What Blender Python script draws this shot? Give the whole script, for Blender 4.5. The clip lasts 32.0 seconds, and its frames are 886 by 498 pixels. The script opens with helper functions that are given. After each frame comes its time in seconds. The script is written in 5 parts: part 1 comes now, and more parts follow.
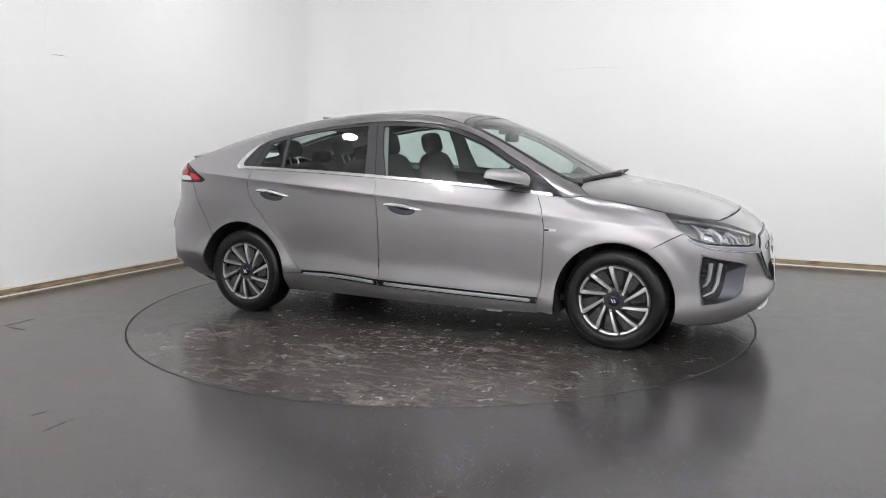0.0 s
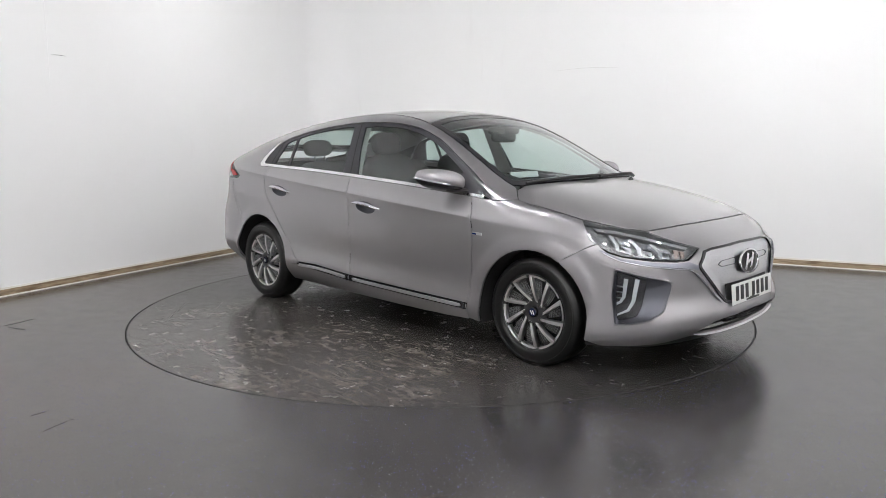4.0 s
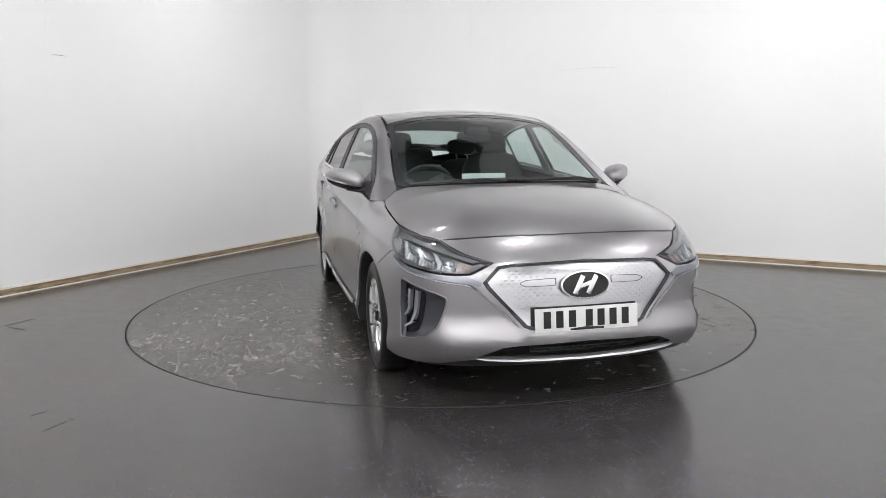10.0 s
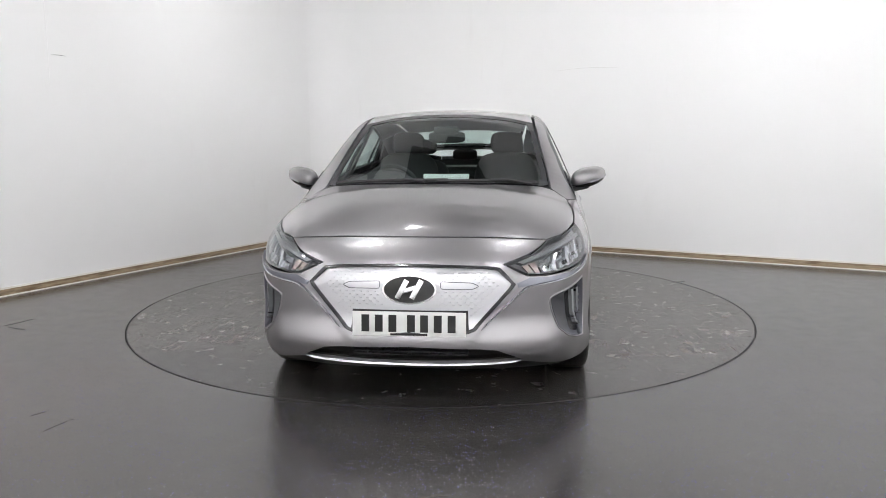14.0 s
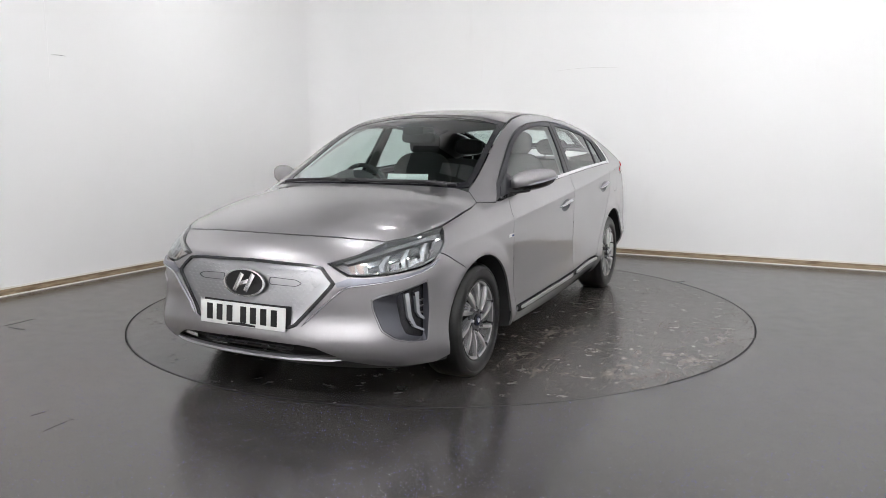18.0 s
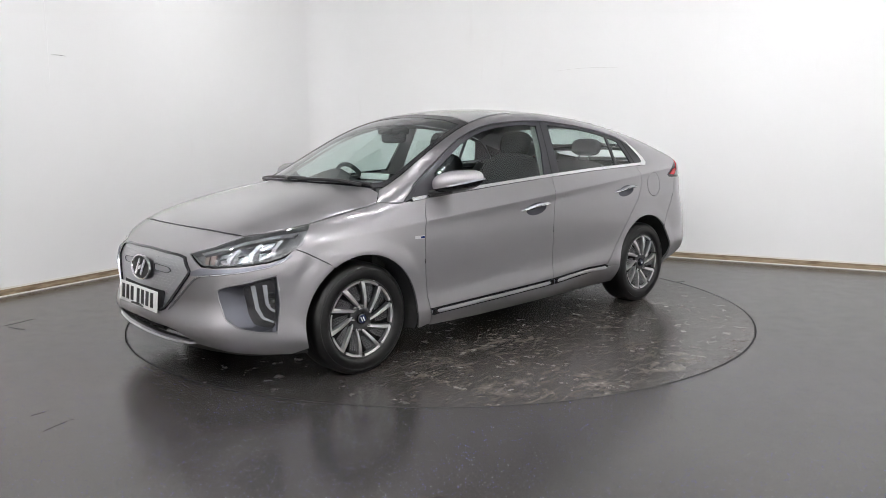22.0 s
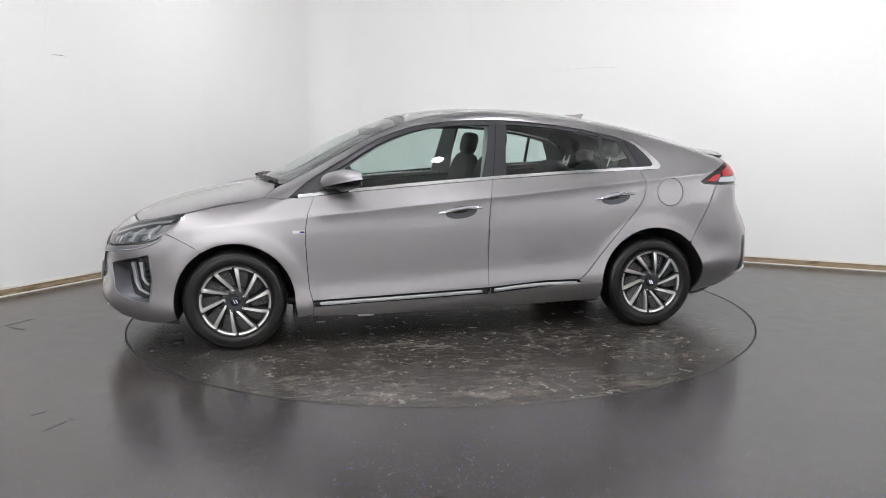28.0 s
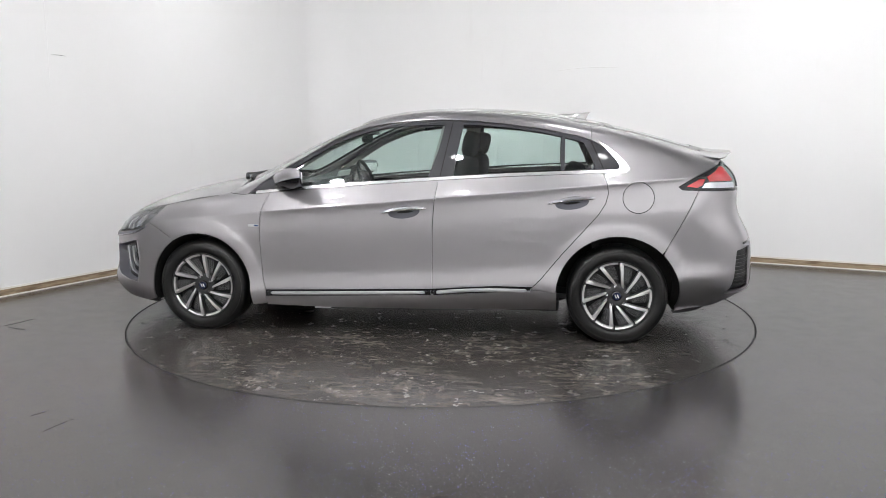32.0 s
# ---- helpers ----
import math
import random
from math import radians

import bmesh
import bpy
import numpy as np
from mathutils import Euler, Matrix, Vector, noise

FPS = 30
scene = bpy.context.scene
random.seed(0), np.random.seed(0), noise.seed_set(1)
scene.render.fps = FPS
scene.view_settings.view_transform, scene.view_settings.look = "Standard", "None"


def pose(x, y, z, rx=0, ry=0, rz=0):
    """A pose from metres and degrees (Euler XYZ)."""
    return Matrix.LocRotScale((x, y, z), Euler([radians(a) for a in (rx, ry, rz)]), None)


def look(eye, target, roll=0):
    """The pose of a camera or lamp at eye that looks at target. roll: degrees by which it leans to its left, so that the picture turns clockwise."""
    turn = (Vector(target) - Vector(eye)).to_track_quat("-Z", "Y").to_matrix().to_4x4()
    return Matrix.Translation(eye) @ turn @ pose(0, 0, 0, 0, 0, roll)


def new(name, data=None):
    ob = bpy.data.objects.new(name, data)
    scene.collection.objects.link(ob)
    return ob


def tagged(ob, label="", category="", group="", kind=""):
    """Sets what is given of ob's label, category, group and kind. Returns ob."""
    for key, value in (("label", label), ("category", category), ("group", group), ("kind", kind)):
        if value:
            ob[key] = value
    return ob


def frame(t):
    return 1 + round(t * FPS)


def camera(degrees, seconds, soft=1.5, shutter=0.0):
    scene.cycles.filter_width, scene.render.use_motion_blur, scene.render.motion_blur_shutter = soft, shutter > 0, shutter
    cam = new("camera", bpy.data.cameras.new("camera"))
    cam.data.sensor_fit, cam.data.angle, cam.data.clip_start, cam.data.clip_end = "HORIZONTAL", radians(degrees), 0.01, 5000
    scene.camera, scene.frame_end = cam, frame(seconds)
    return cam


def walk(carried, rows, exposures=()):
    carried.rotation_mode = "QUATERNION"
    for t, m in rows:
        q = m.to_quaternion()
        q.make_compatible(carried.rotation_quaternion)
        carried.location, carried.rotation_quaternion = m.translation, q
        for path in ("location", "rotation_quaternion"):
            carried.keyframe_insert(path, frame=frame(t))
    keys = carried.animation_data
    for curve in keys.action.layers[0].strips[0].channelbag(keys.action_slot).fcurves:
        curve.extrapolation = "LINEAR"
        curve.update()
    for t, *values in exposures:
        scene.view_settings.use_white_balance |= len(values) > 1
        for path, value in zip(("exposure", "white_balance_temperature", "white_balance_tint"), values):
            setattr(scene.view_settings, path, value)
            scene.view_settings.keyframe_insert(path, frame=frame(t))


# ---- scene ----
EXPOSURE = 0.0
cam = camera(61.31, 32.0, soft=.85)
EYE = (0.0, -5.632, 1.259)
STAND = look(EYE, (EYE[0] + .00317, EYE[1] + .98933, EYE[2] - .14565), -.284)
walk(cam, [(0.0, STAND), (32.0, STAND)], [(0.0, EXPOSURE), (32.0, EXPOSURE)])

# ---- light: a closed white studio, lit by ceiling downlights and added, unseen floods ----
world = bpy.data.worlds.new("studio_dark")
world.use_nodes = True
world.node_tree.nodes["Background"].inputs[0].default_value = (.8, .85, .9, 1)
world.node_tree.nodes["Background"].inputs[1].default_value = .02
scene.world = world


# ---- materials ----
def material(name, colour, rough=.5, metal=0.0, coat=0.0, **more):
    m = bpy.data.materials.new(name)
    m.use_nodes = True
    b = m.node_tree.nodes["Principled BSDF"]
    b.inputs["Base Color"].default_value = (*colour, 1)
    b.inputs["Roughness"].default_value = rough
    b.inputs["Metallic"].default_value = metal
    b.inputs["Coat Weight"].default_value = coat
    b.inputs["Coat Roughness"].default_value = .03
    for k, v in more.items():
        b.inputs[k.replace("_", " ")].default_value = v
    return m


def node(m, kind, **values):
    n = m.node_tree.nodes.new(kind)
    for k, v in values.items():
        if k in n.inputs:
            n.inputs[k].default_value = v
        else:
            n.inputs[k.replace("_", " ")].default_value = v
    return n


def join(m, a, b):
    m.node_tree.links.new(a, b)


def ramp(m, source, stops):
    r = m.node_tree.nodes.new("ShaderNodeValToRGB")
    e = r.color_ramp.elements
    while len(e) < len(stops):
        e.new(.5)
    for i, (at, c) in enumerate(stops):
        e[i].position, e[i].color = at, ((*c, 1) if isinstance(c, tuple) else (c, c, c, 1))
    join(m, source, r.inputs[0])
    return r.outputs[0]


def mixed(m, fac, a, b, kind="MIX"):
    x = m.node_tree.nodes.new("ShaderNodeMix")
    x.data_type, x.blend_type = "RGBA", kind
    for slot, v in ((0, fac), (6, a), (7, b)):
        if isinstance(v, (int, float)):
            x.inputs[slot].default_value = v if slot == 0 else (v, v, v, 1)
        elif isinstance(v, tuple):
            x.inputs[slot].default_value = (*v, 1)
        else:
            join(m, v, x.inputs[slot])
    return x.outputs[2]


def bump(m, height, strength, distance=.01):
    n = node(m, "ShaderNodeBump", Strength=strength, Distance=distance)
    join(m, height, n.inputs["Height"])
    join(m, n.outputs[0], m.node_tree.nodes["Principled BSDF"].inputs["Normal"])


def coords(m, stretch=(1, 1, 1)):
    c = m.node_tree.nodes.new("ShaderNodeTexCoord")
    s = node(m, "ShaderNodeMapping", Scale=stretch)
    join(m, c.outputs["Object"], s.inputs[0])
    return s.outputs[0]


def noise_of(m, at, scale, detail=4.0, rough=.55):
    n = node(m, "ShaderNodeTexNoise", Scale=scale, Detail=detail, Roughness=rough)
    join(m, at, n.inputs["Vector"])
    return n.outputs["Fac"]


def bsdf(m):
    return m.node_tree.nodes["Principled BSDF"].inputs


def paint(name, colour):
    """Metallic paint under a clear coat, with a breath of dust."""
    m = material(name, colour, .36, .85, 1.0)
    at = coords(m)
    dust = noise_of(m, at, 2.2, 3)
    c = mixed(m, ramp(m, noise_of(m, at, 5.0, 3), [(.3, 0.0), (.7, .12)]), colour, tuple(v * 1.12 for v in colour))
    join(m, mixed(m, ramp(m, dust, [(.45, 0.0), (.85, .07)]), c, (.37, .365, .37)), bsdf(m)["Base Color"])
    join(m, ramp(m, dust, [(.3, .31), (.8, .35)]), bsdf(m)["Roughness"])
    return m


def plastic(name, colour, rough=.5, grain=900.0, coat=0.0):
    m = material(name, colour, rough, 0, coat)
    at = coords(m)
    n = noise_of(m, at, grain, 2)
    join(m, mixed(m, ramp(m, noise_of(m, at, 6.0), [(.3, 0.0), (.8, .25)]), colour, tuple(min(1, v * 1.5 + .01) for v in colour)), bsdf(m)["Base Color"])
    bump(m, n, .15, .002)
    return m


def glass(name, tint, gloss=1.0):
    """A thin pane: it lets tinted light through and mirrors by its Fresnel gloss."""
    m = bpy.data.materials.new(name)
    m.use_nodes = True
    nt = m.node_tree
    nt.nodes.clear()
    out, mix = nt.nodes.new("ShaderNodeOutputMaterial"), nt.nodes.new("ShaderNodeMixShader")
    t, s = node(m, "ShaderNodeBsdfTransparent", Color=(*tint, 1)), node(m, "ShaderNodeBsdfGlossy", Color=(gloss, gloss, gloss, 1), Roughness=.0)
    f = node(m, "ShaderNodeLayerWeight", Blend=.5)
    rise = node(m, "ShaderNodeMath")
    rise.operation = "POWER"
    rise.inputs[1].default_value = 5.0
    level = node(m, "ShaderNodeMapRange")
    level.inputs["To Min"].default_value, level.inputs["To Max"].default_value = .09, 1.0
    join(m, f.outputs["Facing"], rise.inputs[0])
    join(m, rise.outputs[0], level.inputs["Value"])
    join(m, level.outputs[0], mix.inputs[0])
    join(m, t.outputs[0], mix.inputs[1])
    join(m, s.outputs[0], mix.inputs[2])
    join(m, mix.outputs[0], out.inputs[0])
    return m


def glow(name, colour, strength):
    m = material(name, colour, .4)
    bsdf(m)["Emission Color"].default_value = (*colour, 1)
    bsdf(m)["Emission Strength"].default_value = strength
    return m


def wall_paint(name):
    """White matt paint: roller grain, faint grime, a few scuffs."""
    m = material(name, (.80, .80, .80), .75)
    at = coords(m)
    big, fine = noise_of(m, at, .7, 6), noise_of(m, at, 160.0, 3)
    c = mixed(m, ramp(m, big, [(.35, 0.0), (.75, .5)]), (.85, .85, .853), (.80, .797, .79))
    streak = noise_of(m, coords(m, (3, 3, .5)), 1.5, 8, .7)
    join(m, mixed(m, ramp(m, streak, [(.62, 0.0), (.85, .18)]), c, (.60, .58, .55)), bsdf(m)["Base Color"])
    bump(m, fine, .08, .003)
    return m


def vinyl(name, scuffed):
    """Dark safety vinyl with light flecks under a polished wear layer; the turntable's is dusty and scuffed."""
    m = material(name, (.03, .03, .03), .22, Specular_IOR_Level=.58)
    at = coords(m)
    cloud, mid = noise_of(m, at, 1.1, 6, .6), noise_of(m, at, 9.0, 6, .65)
    c = mixed(m, ramp(m, cloud, [(.3, 0.0), (.75, 1.0)]), (.037, .0340, .0328), (.052, .0470, .0445))
    cell = node(m, "ShaderNodeTexVoronoi", Scale=100.0)
    join(m, at, cell.inputs["Vector"])
    dot = ramp(m, cell.outputs["Distance"], [(.0, 1.0), (.19, .9), (.27, 0.0)])
    pick = node(m, "ShaderNodeSeparateColor")
    join(m, cell.outputs["Color"], pick.inputs[0])
    some = ramp(m, pick.outputs[0], [(.56, 0.0), (.97, 1.0)])
    tone = ramp(m, pick.outputs[1], [(.0, (.55, .55, .62)), (.42, (.33, .33, .42)), (.52, (.14, .14, .60)), (1.0, (.28, .28, .85))])
    both = mixed(m, 1.0, dot, some, "MULTIPLY")
    if scuffed:
        # tyre scuffs and dust along both long sides, where cars are driven on
        xyz = node(m, "ShaderNodeSeparateXYZ")
        join(m, at, xyz.inputs[0])

        def band(axis, a0, a1, b0, b1):
            v = node(m, "ShaderNodeMath")
            v.operation = "ABSOLUTE"
            join(m, xyz.outputs[axis], v.inputs[0])
            r = node(m, "ShaderNodeMapRange")
            r.interpolation_type = "SMOOTHSTEP"
            for key, k in (("From Min", a0), ("From Max", a1), ("To Min", b0), ("To Max", b1)):
                r.inputs[key].default_value = k
            join(m, v.outputs[0], r.inputs["Value"])
            return r.outputs[0]
        where = mixed(m, 1.0, band(1, .55, 1.0, 0.0, 1.0), band(0, 1.1, 1.9, 1.0, 0.0), "MULTIPLY")
        bent = node(m, "ShaderNodeTexNoise", Scale=1.7, Detail=3.0)
        join(m, at, bent.inputs["Vector"])
        shift = mixed(m, .22, at, bent.outputs["Color"], "ADD")
        wide = node(m, "ShaderNodeMapping", Scale=(1.0, 1.9, 1.0))
        join(m, shift, wide.inputs[0])
        stain = noise_of(m, wide.outputs[0], 6.0, 12, .80)
        patch = noise_of(m, shift, 2.6, 6, .6)
        spread = mixed(m, 1.0, ramp(m, patch, [(.40, 0.0), (.58, 1.0)]), where, "MULTIPLY")
        c = mixed(m, mixed(m, 1.0, where, .55, "MULTIPLY"), c, (.066, .056, .049))
        c = mixed(m, mixed(m, 1.0, ramp(m, stain, [(.48, 0.0), (.58, .55), (.70, 1.0)]), spread, "MULTIPLY"), c, (.21, .19, .172))
        speck = noise_of(m, shift, 21.0, 8, .7)
        c = mixed(m, mixed(m, 1.0, ramp(m, speck, [(.57, 0.0), (.65, .9)]), spread, "MULTIPLY"), c, (.27, .25, .23))
        for turn_ in (.5, -.7, 1.3):
            way = node(m, "ShaderNodeMapping", Scale=(1.3, 13.0, 1.0), Rotation=(0, 0, turn_))
            join(m, shift, way.inputs[0])
            lines = noise_of(m, way.outputs[0], 2.6, 7, .75)
            c = mixed(m, mixed(m, 1.0, ramp(m, lines, [(.58, 0.0), (.66, .6)]), where, "MULTIPLY"), c, (.17, .154, .14))
        rough = ramp(m, mid, [(.3, .20), (.7, .29)])
        bsdf(m)["Specular IOR Level"].default_value = .48
        both = mixed(m, .2, 0.0, both)
    else:
        rough = ramp(m, mid, [(.3, .17), (.72, .25)])
        trail = noise_of(m, coords(m, (.5, 2.0, 1)), 1.3, 9, .62)
        c = mixed(m, ramp(m, trail, [(.50, 0.0), (.85, .30)]), c, (.075, .070, .066))
        xyz = node(m, "ShaderNodeSeparateXYZ")
        join(m, at, xyz.inputs[0])
        way = node(m, "ShaderNodeMapRange")
        way.interpolation_type = "SMOOTHSTEP"
        for key, k in (("From Min", -.8), ("From Max", -2.2), ("To Min", 0.0), ("To Max", 1.0)):
            way.inputs[key].default_value = k
        join(m, xyz.outputs[0], way.inputs["Value"])
        lane = node(m, "ShaderNodeMapping", Scale=(.7, 3.2, 1.0), Rotation=(0, 0, -.35))
        join(m, at, lane.inputs[0])
        dirt, line = noise_of(m, lane.outputs[0], 1.5, 9, .68), noise_of(m, lane.outputs[0], 7.0, 9, .75)
        c = mixed(m, mixed(m, 1.0, ramp(m, dirt, [(.38, .15), (.66, .75)]), way.outputs[0], "MULTIPLY"), c, (.078, .060, .049))
        c = mixed(m, mixed(m, 1.0, ramp(m, line, [(.58, 0.0), (.68, .8)]), way.outputs[0], "MULTIPLY"), c, (.020, .018, .017))
    join(m, mixed(m, both, c, tone), bsdf(m)["Base Color"])
    join(m, rough, bsdf(m)["Roughness"])
    bump(m, mid, .03, .003)
    return m


GREY = paint("grey_metallic_paint", (.335, .324, .336))
BLACK = plastic("black_plastic", (.014, .014, .015), .45)
GLOSS = material("gloss_black_trim", (.010, .010, .014), .26, 0, .25)
PIANO = material("dark_satin_film", (.024, .024, .030), .42, 0, .1)
RUBBER = plastic("tyre_rubber", (.004, .004, .004), .32, 300.0)
bsdf(RUBBER)["Specular IOR Level"].default_value = .42
CHROME = material("chrome", (.80, .80, .81), .18, 1.0)
SATIN = material("satin_silver", (.55, .55, .57), .28, 1.0)
STEEL = material("blue_grey_trim_and_cup_shade", (.095, .097, .115), .38, .8, .3)
ALLOY = material("machined_alloy", (.70, .695, .69), .30, 1.0)
SLATE = plastic("dark_wheel_paint", (.024, .024, .025), .35)
MESHGREY = material("perforated_grey", (.36, .36, .365), .42, .5)
DARK = plastic("dark_liner", (.008, .008, .008), .8)
CLOTH = plastic("dark_seat_cloth", (.022, .022, .024), .85, 500.0)
TRIM = plastic("cabin_plastic", (.028, .029, .031), .6, 600.0)
LINING = plastic("grey_headlining", (.30, .30, .29), .9, 400.0)
CLEAR = glass("clear_lamp_lens", (.93, .95, .96))
PANE = glass("green_tinted_glass", (.80, .905, .875))
RED = material("red_lamp_lens", (.45, .012, .018), .10, 0, 1.0)
SMOKE = material("dark_lamp_lens", (.03, .022, .025), .08, 0, 1.0)
LENS = material("clear_ribbed_lens", (.62, .63, .66), .25, .5, 1.0)
AMBER = material("amber_lens", (.46, .36, .33), .25, .5, 1.0)
BOWL = material("lamp_chrome_bowl", (.50, .51, .53), .16, 1.0)
WHITE = plastic("plate_white", (.72, .72, .70), .35)
PAPER = plastic("white_card", (.75, .76, .75), .7)
BLUE = material("blue_badge", (.03, .06, .24), .25, .4)
NAVY = material("navy_cap", (.012, .022, .075), .25, .3)
INK = material("plate_black", (.01, .01, .01), .4)
LEDGE = material("shaded_ledge_blue_grey", (.24, .245, .285), .30, .9, .5)
RIDGE = material("edge_highlight_and_handle_silver", (.56, .56, .60), .26, .9, .5)
BLADE = material("light_blade_lens", (.36, .37, .39), .22, .4, 1.0)
LAMPGREY = plastic("lamp_bezel_grey", (.15, .15, .155), .35, 700.0, .3)


# ---- tools to build with ----
def link(name, mesh, mat, parent=None, label=""):
    ob = new(name, mesh)
    if mat is not None:
        mesh.materials.append(mat)
    ob.parent = parent
    return tagged(ob, label)


def part(name, bm, mat, parent=None, label="", smooth=True):
    me = bpy.data.meshes.new(name)
    bmesh.ops.recalc_face_normals(bm, faces=bm.faces)
    bm.to_mesh(me)
    bm.free()
    for p in me.polygons:
        p.use_smooth = smooth
    if smooth:
        me.set_sharp_from_angle(angle=radians(38))
    return link(name, me, mat, parent, label)


def empty(name, parent=None):
    ob = new(name)
    ob.parent = parent
    ob.empty_display_size = .1
    return ob


def box_into(bm, centre, size, bevel=0.0, turn=None):
    made = bmesh.ops.create_cube(bm, size=1)["verts"]
    m = Matrix.Translation(centre) @ (turn or Matrix()) @ Matrix.Diagonal((*size, 1))
    bmesh.ops.transform(bm, matrix=m, verts=made)
    if bevel:
        edges = {e for v in made for e in v.link_edges}
        bmesh.ops.bevel(bm, geom=list(edges), offset=bevel, segments=2, affect="EDGES", profile=.6)


def box(name, centre, size, mat, parent=None, bevel=.0, label="", turn=None):
    bm = bmesh.new()
    box_into(bm, centre, size, bevel, turn)
    return part(name, bm, mat, parent, label)


def ball(name, centre, size, mat, parent=None, label="", power=1.0, turn=None, u=24, v=14):
    """An ellipsoid; a power below 1 squares it off."""
    bm = bmesh.new()
    bmesh.ops.create_uvsphere(bm, u_segments=u, v_segments=v, radius=1)
    for w in bm.verts:
        w.co = Vector([math.copysign(abs(k) ** power, k) for k in w.co])
    bmesh.ops.transform(bm, matrix=Matrix.Translation(centre) @ (turn or Matrix()) @ Matrix.Diagonal((*size, 1)), verts=bm.verts)
    return part(name, bm, mat, parent, label)


def lathe_into(bm, profile, n=64, start=0.0, sweep=360.0):
    """Turns a profile of (radius, y) round the y axis."""
    rings = []
    full = sweep >= 360
    for i in range(n if full else n + 1):
        a = radians(start + sweep * i / n)
        rings.append([bm.verts.new((r * math.cos(a), y, r * math.sin(a))) for r, y in profile])
    for i in range(n):
        a, b = rings[i], rings[(i + 1) % len(rings)]
        for j in range(len(profile) - 1):
            bm.faces.new((a[j], b[j], b[j + 1], a[j + 1]))


def tube(name, points, radius, mat, parent=None, label="", sides=8, flat=1.0):
    """A rod along points; flat squeezes its height."""
    bm = bmesh.new()
    pts = [Vector(p) for p in points]
    rings = []
    for i, p in enumerate(pts):
        t = (pts[min(i + 1, len(pts) - 1)] - pts[max(i - 1, 0)]).normalized()
        a = t.cross(Vector((0, 0, 1))) if abs(t.z) < .95 else t.cross(Vector((1, 0, 0)))
        a.normalize()
        b = a.cross(t)
        r = radius[i] if isinstance(radius, (list, tuple)) else radius
        rings.append([bm.verts.new(p + (a * math.cos(2 * math.pi * k / sides) + b * flat * math.sin(2 * math.pi * k / sides)) * r) for k in range(sides)])
    for q, w in zip(rings, rings[1:]):
        for k in range(sides):
            bm.faces.new((q[k], q[(k + 1) % sides], w[(k + 1) % sides], w[k]))
    bm.faces.new(rings[0]), bm.faces.new(rings[-1][::-1])
    return part(name, bm, mat, parent, label)


from mathutils.geometry import delaunay_2d_cdt


def inside(pts, poly):
    x, y = pts[:, 0][:, None], pts[:, 1][:, None]
    a, b = poly, np.roll(poly, -1, 0)
    dy = np.where(np.abs(b[:, 1] - a[:, 1]) < 1e-12, 1e-12, b[:, 1] - a[:, 1])
    cross = ((a[:, 1] > y) != (b[:, 1] > y)) & (x < (b[:, 0] - a[:, 0]) * (y - a[:, 1]) / dy + a[:, 0])
    return cross.sum(1) % 2 == 1


def shrink(poly, by):
    """Moves a closed outline inwards."""
    area = np.sum(poly[:, 0] * np.roll(poly[:, 1], -1) - np.roll(poly[:, 0], -1) * poly[:, 1])
    s = 1 if area > 0 else -1
    e = np.roll(poly, -1, 0) - poly
    n = np.column_stack([-e[:, 1], e[:, 0]]) / np.maximum(np.linalg.norm(e, axis=1), 1e-9)[:, None] * s
    m = n + np.roll(n, 1, 0)
    m /= np.maximum(np.linalg.norm(m, axis=1), .5)[:, None]
    return poly + m * by


def densify(poly, step):
    out = []
    for a, b in zip(poly, np.roll(poly, -1, 0)):
        k = max(1, int(np.ceil(np.linalg.norm(b - a) / step)))
        out += [a + (b - a) * i / k for i in range(k)]
    return np.array(out)


def rounded(pts, r=.02, n=4):
    """Rounds the corners of a closed outline."""
    pts = [np.array(p, float) for p in pts]
    out = []
    for i, p in enumerate(pts):
        a, b = pts[i - 1] - p, pts[(i + 1) % len(pts)] - p
        la, lb = np.linalg.norm(a), np.linalg.norm(b)
        k = min(r, la * .45, lb * .45)
        s, e = p + a / la * k, p + b / lb * k
        out += [(1 - t) ** 2 * s + 2 * t * (1 - t) * p + t * t * e for t in np.linspace(0, 1, n)]
    return out


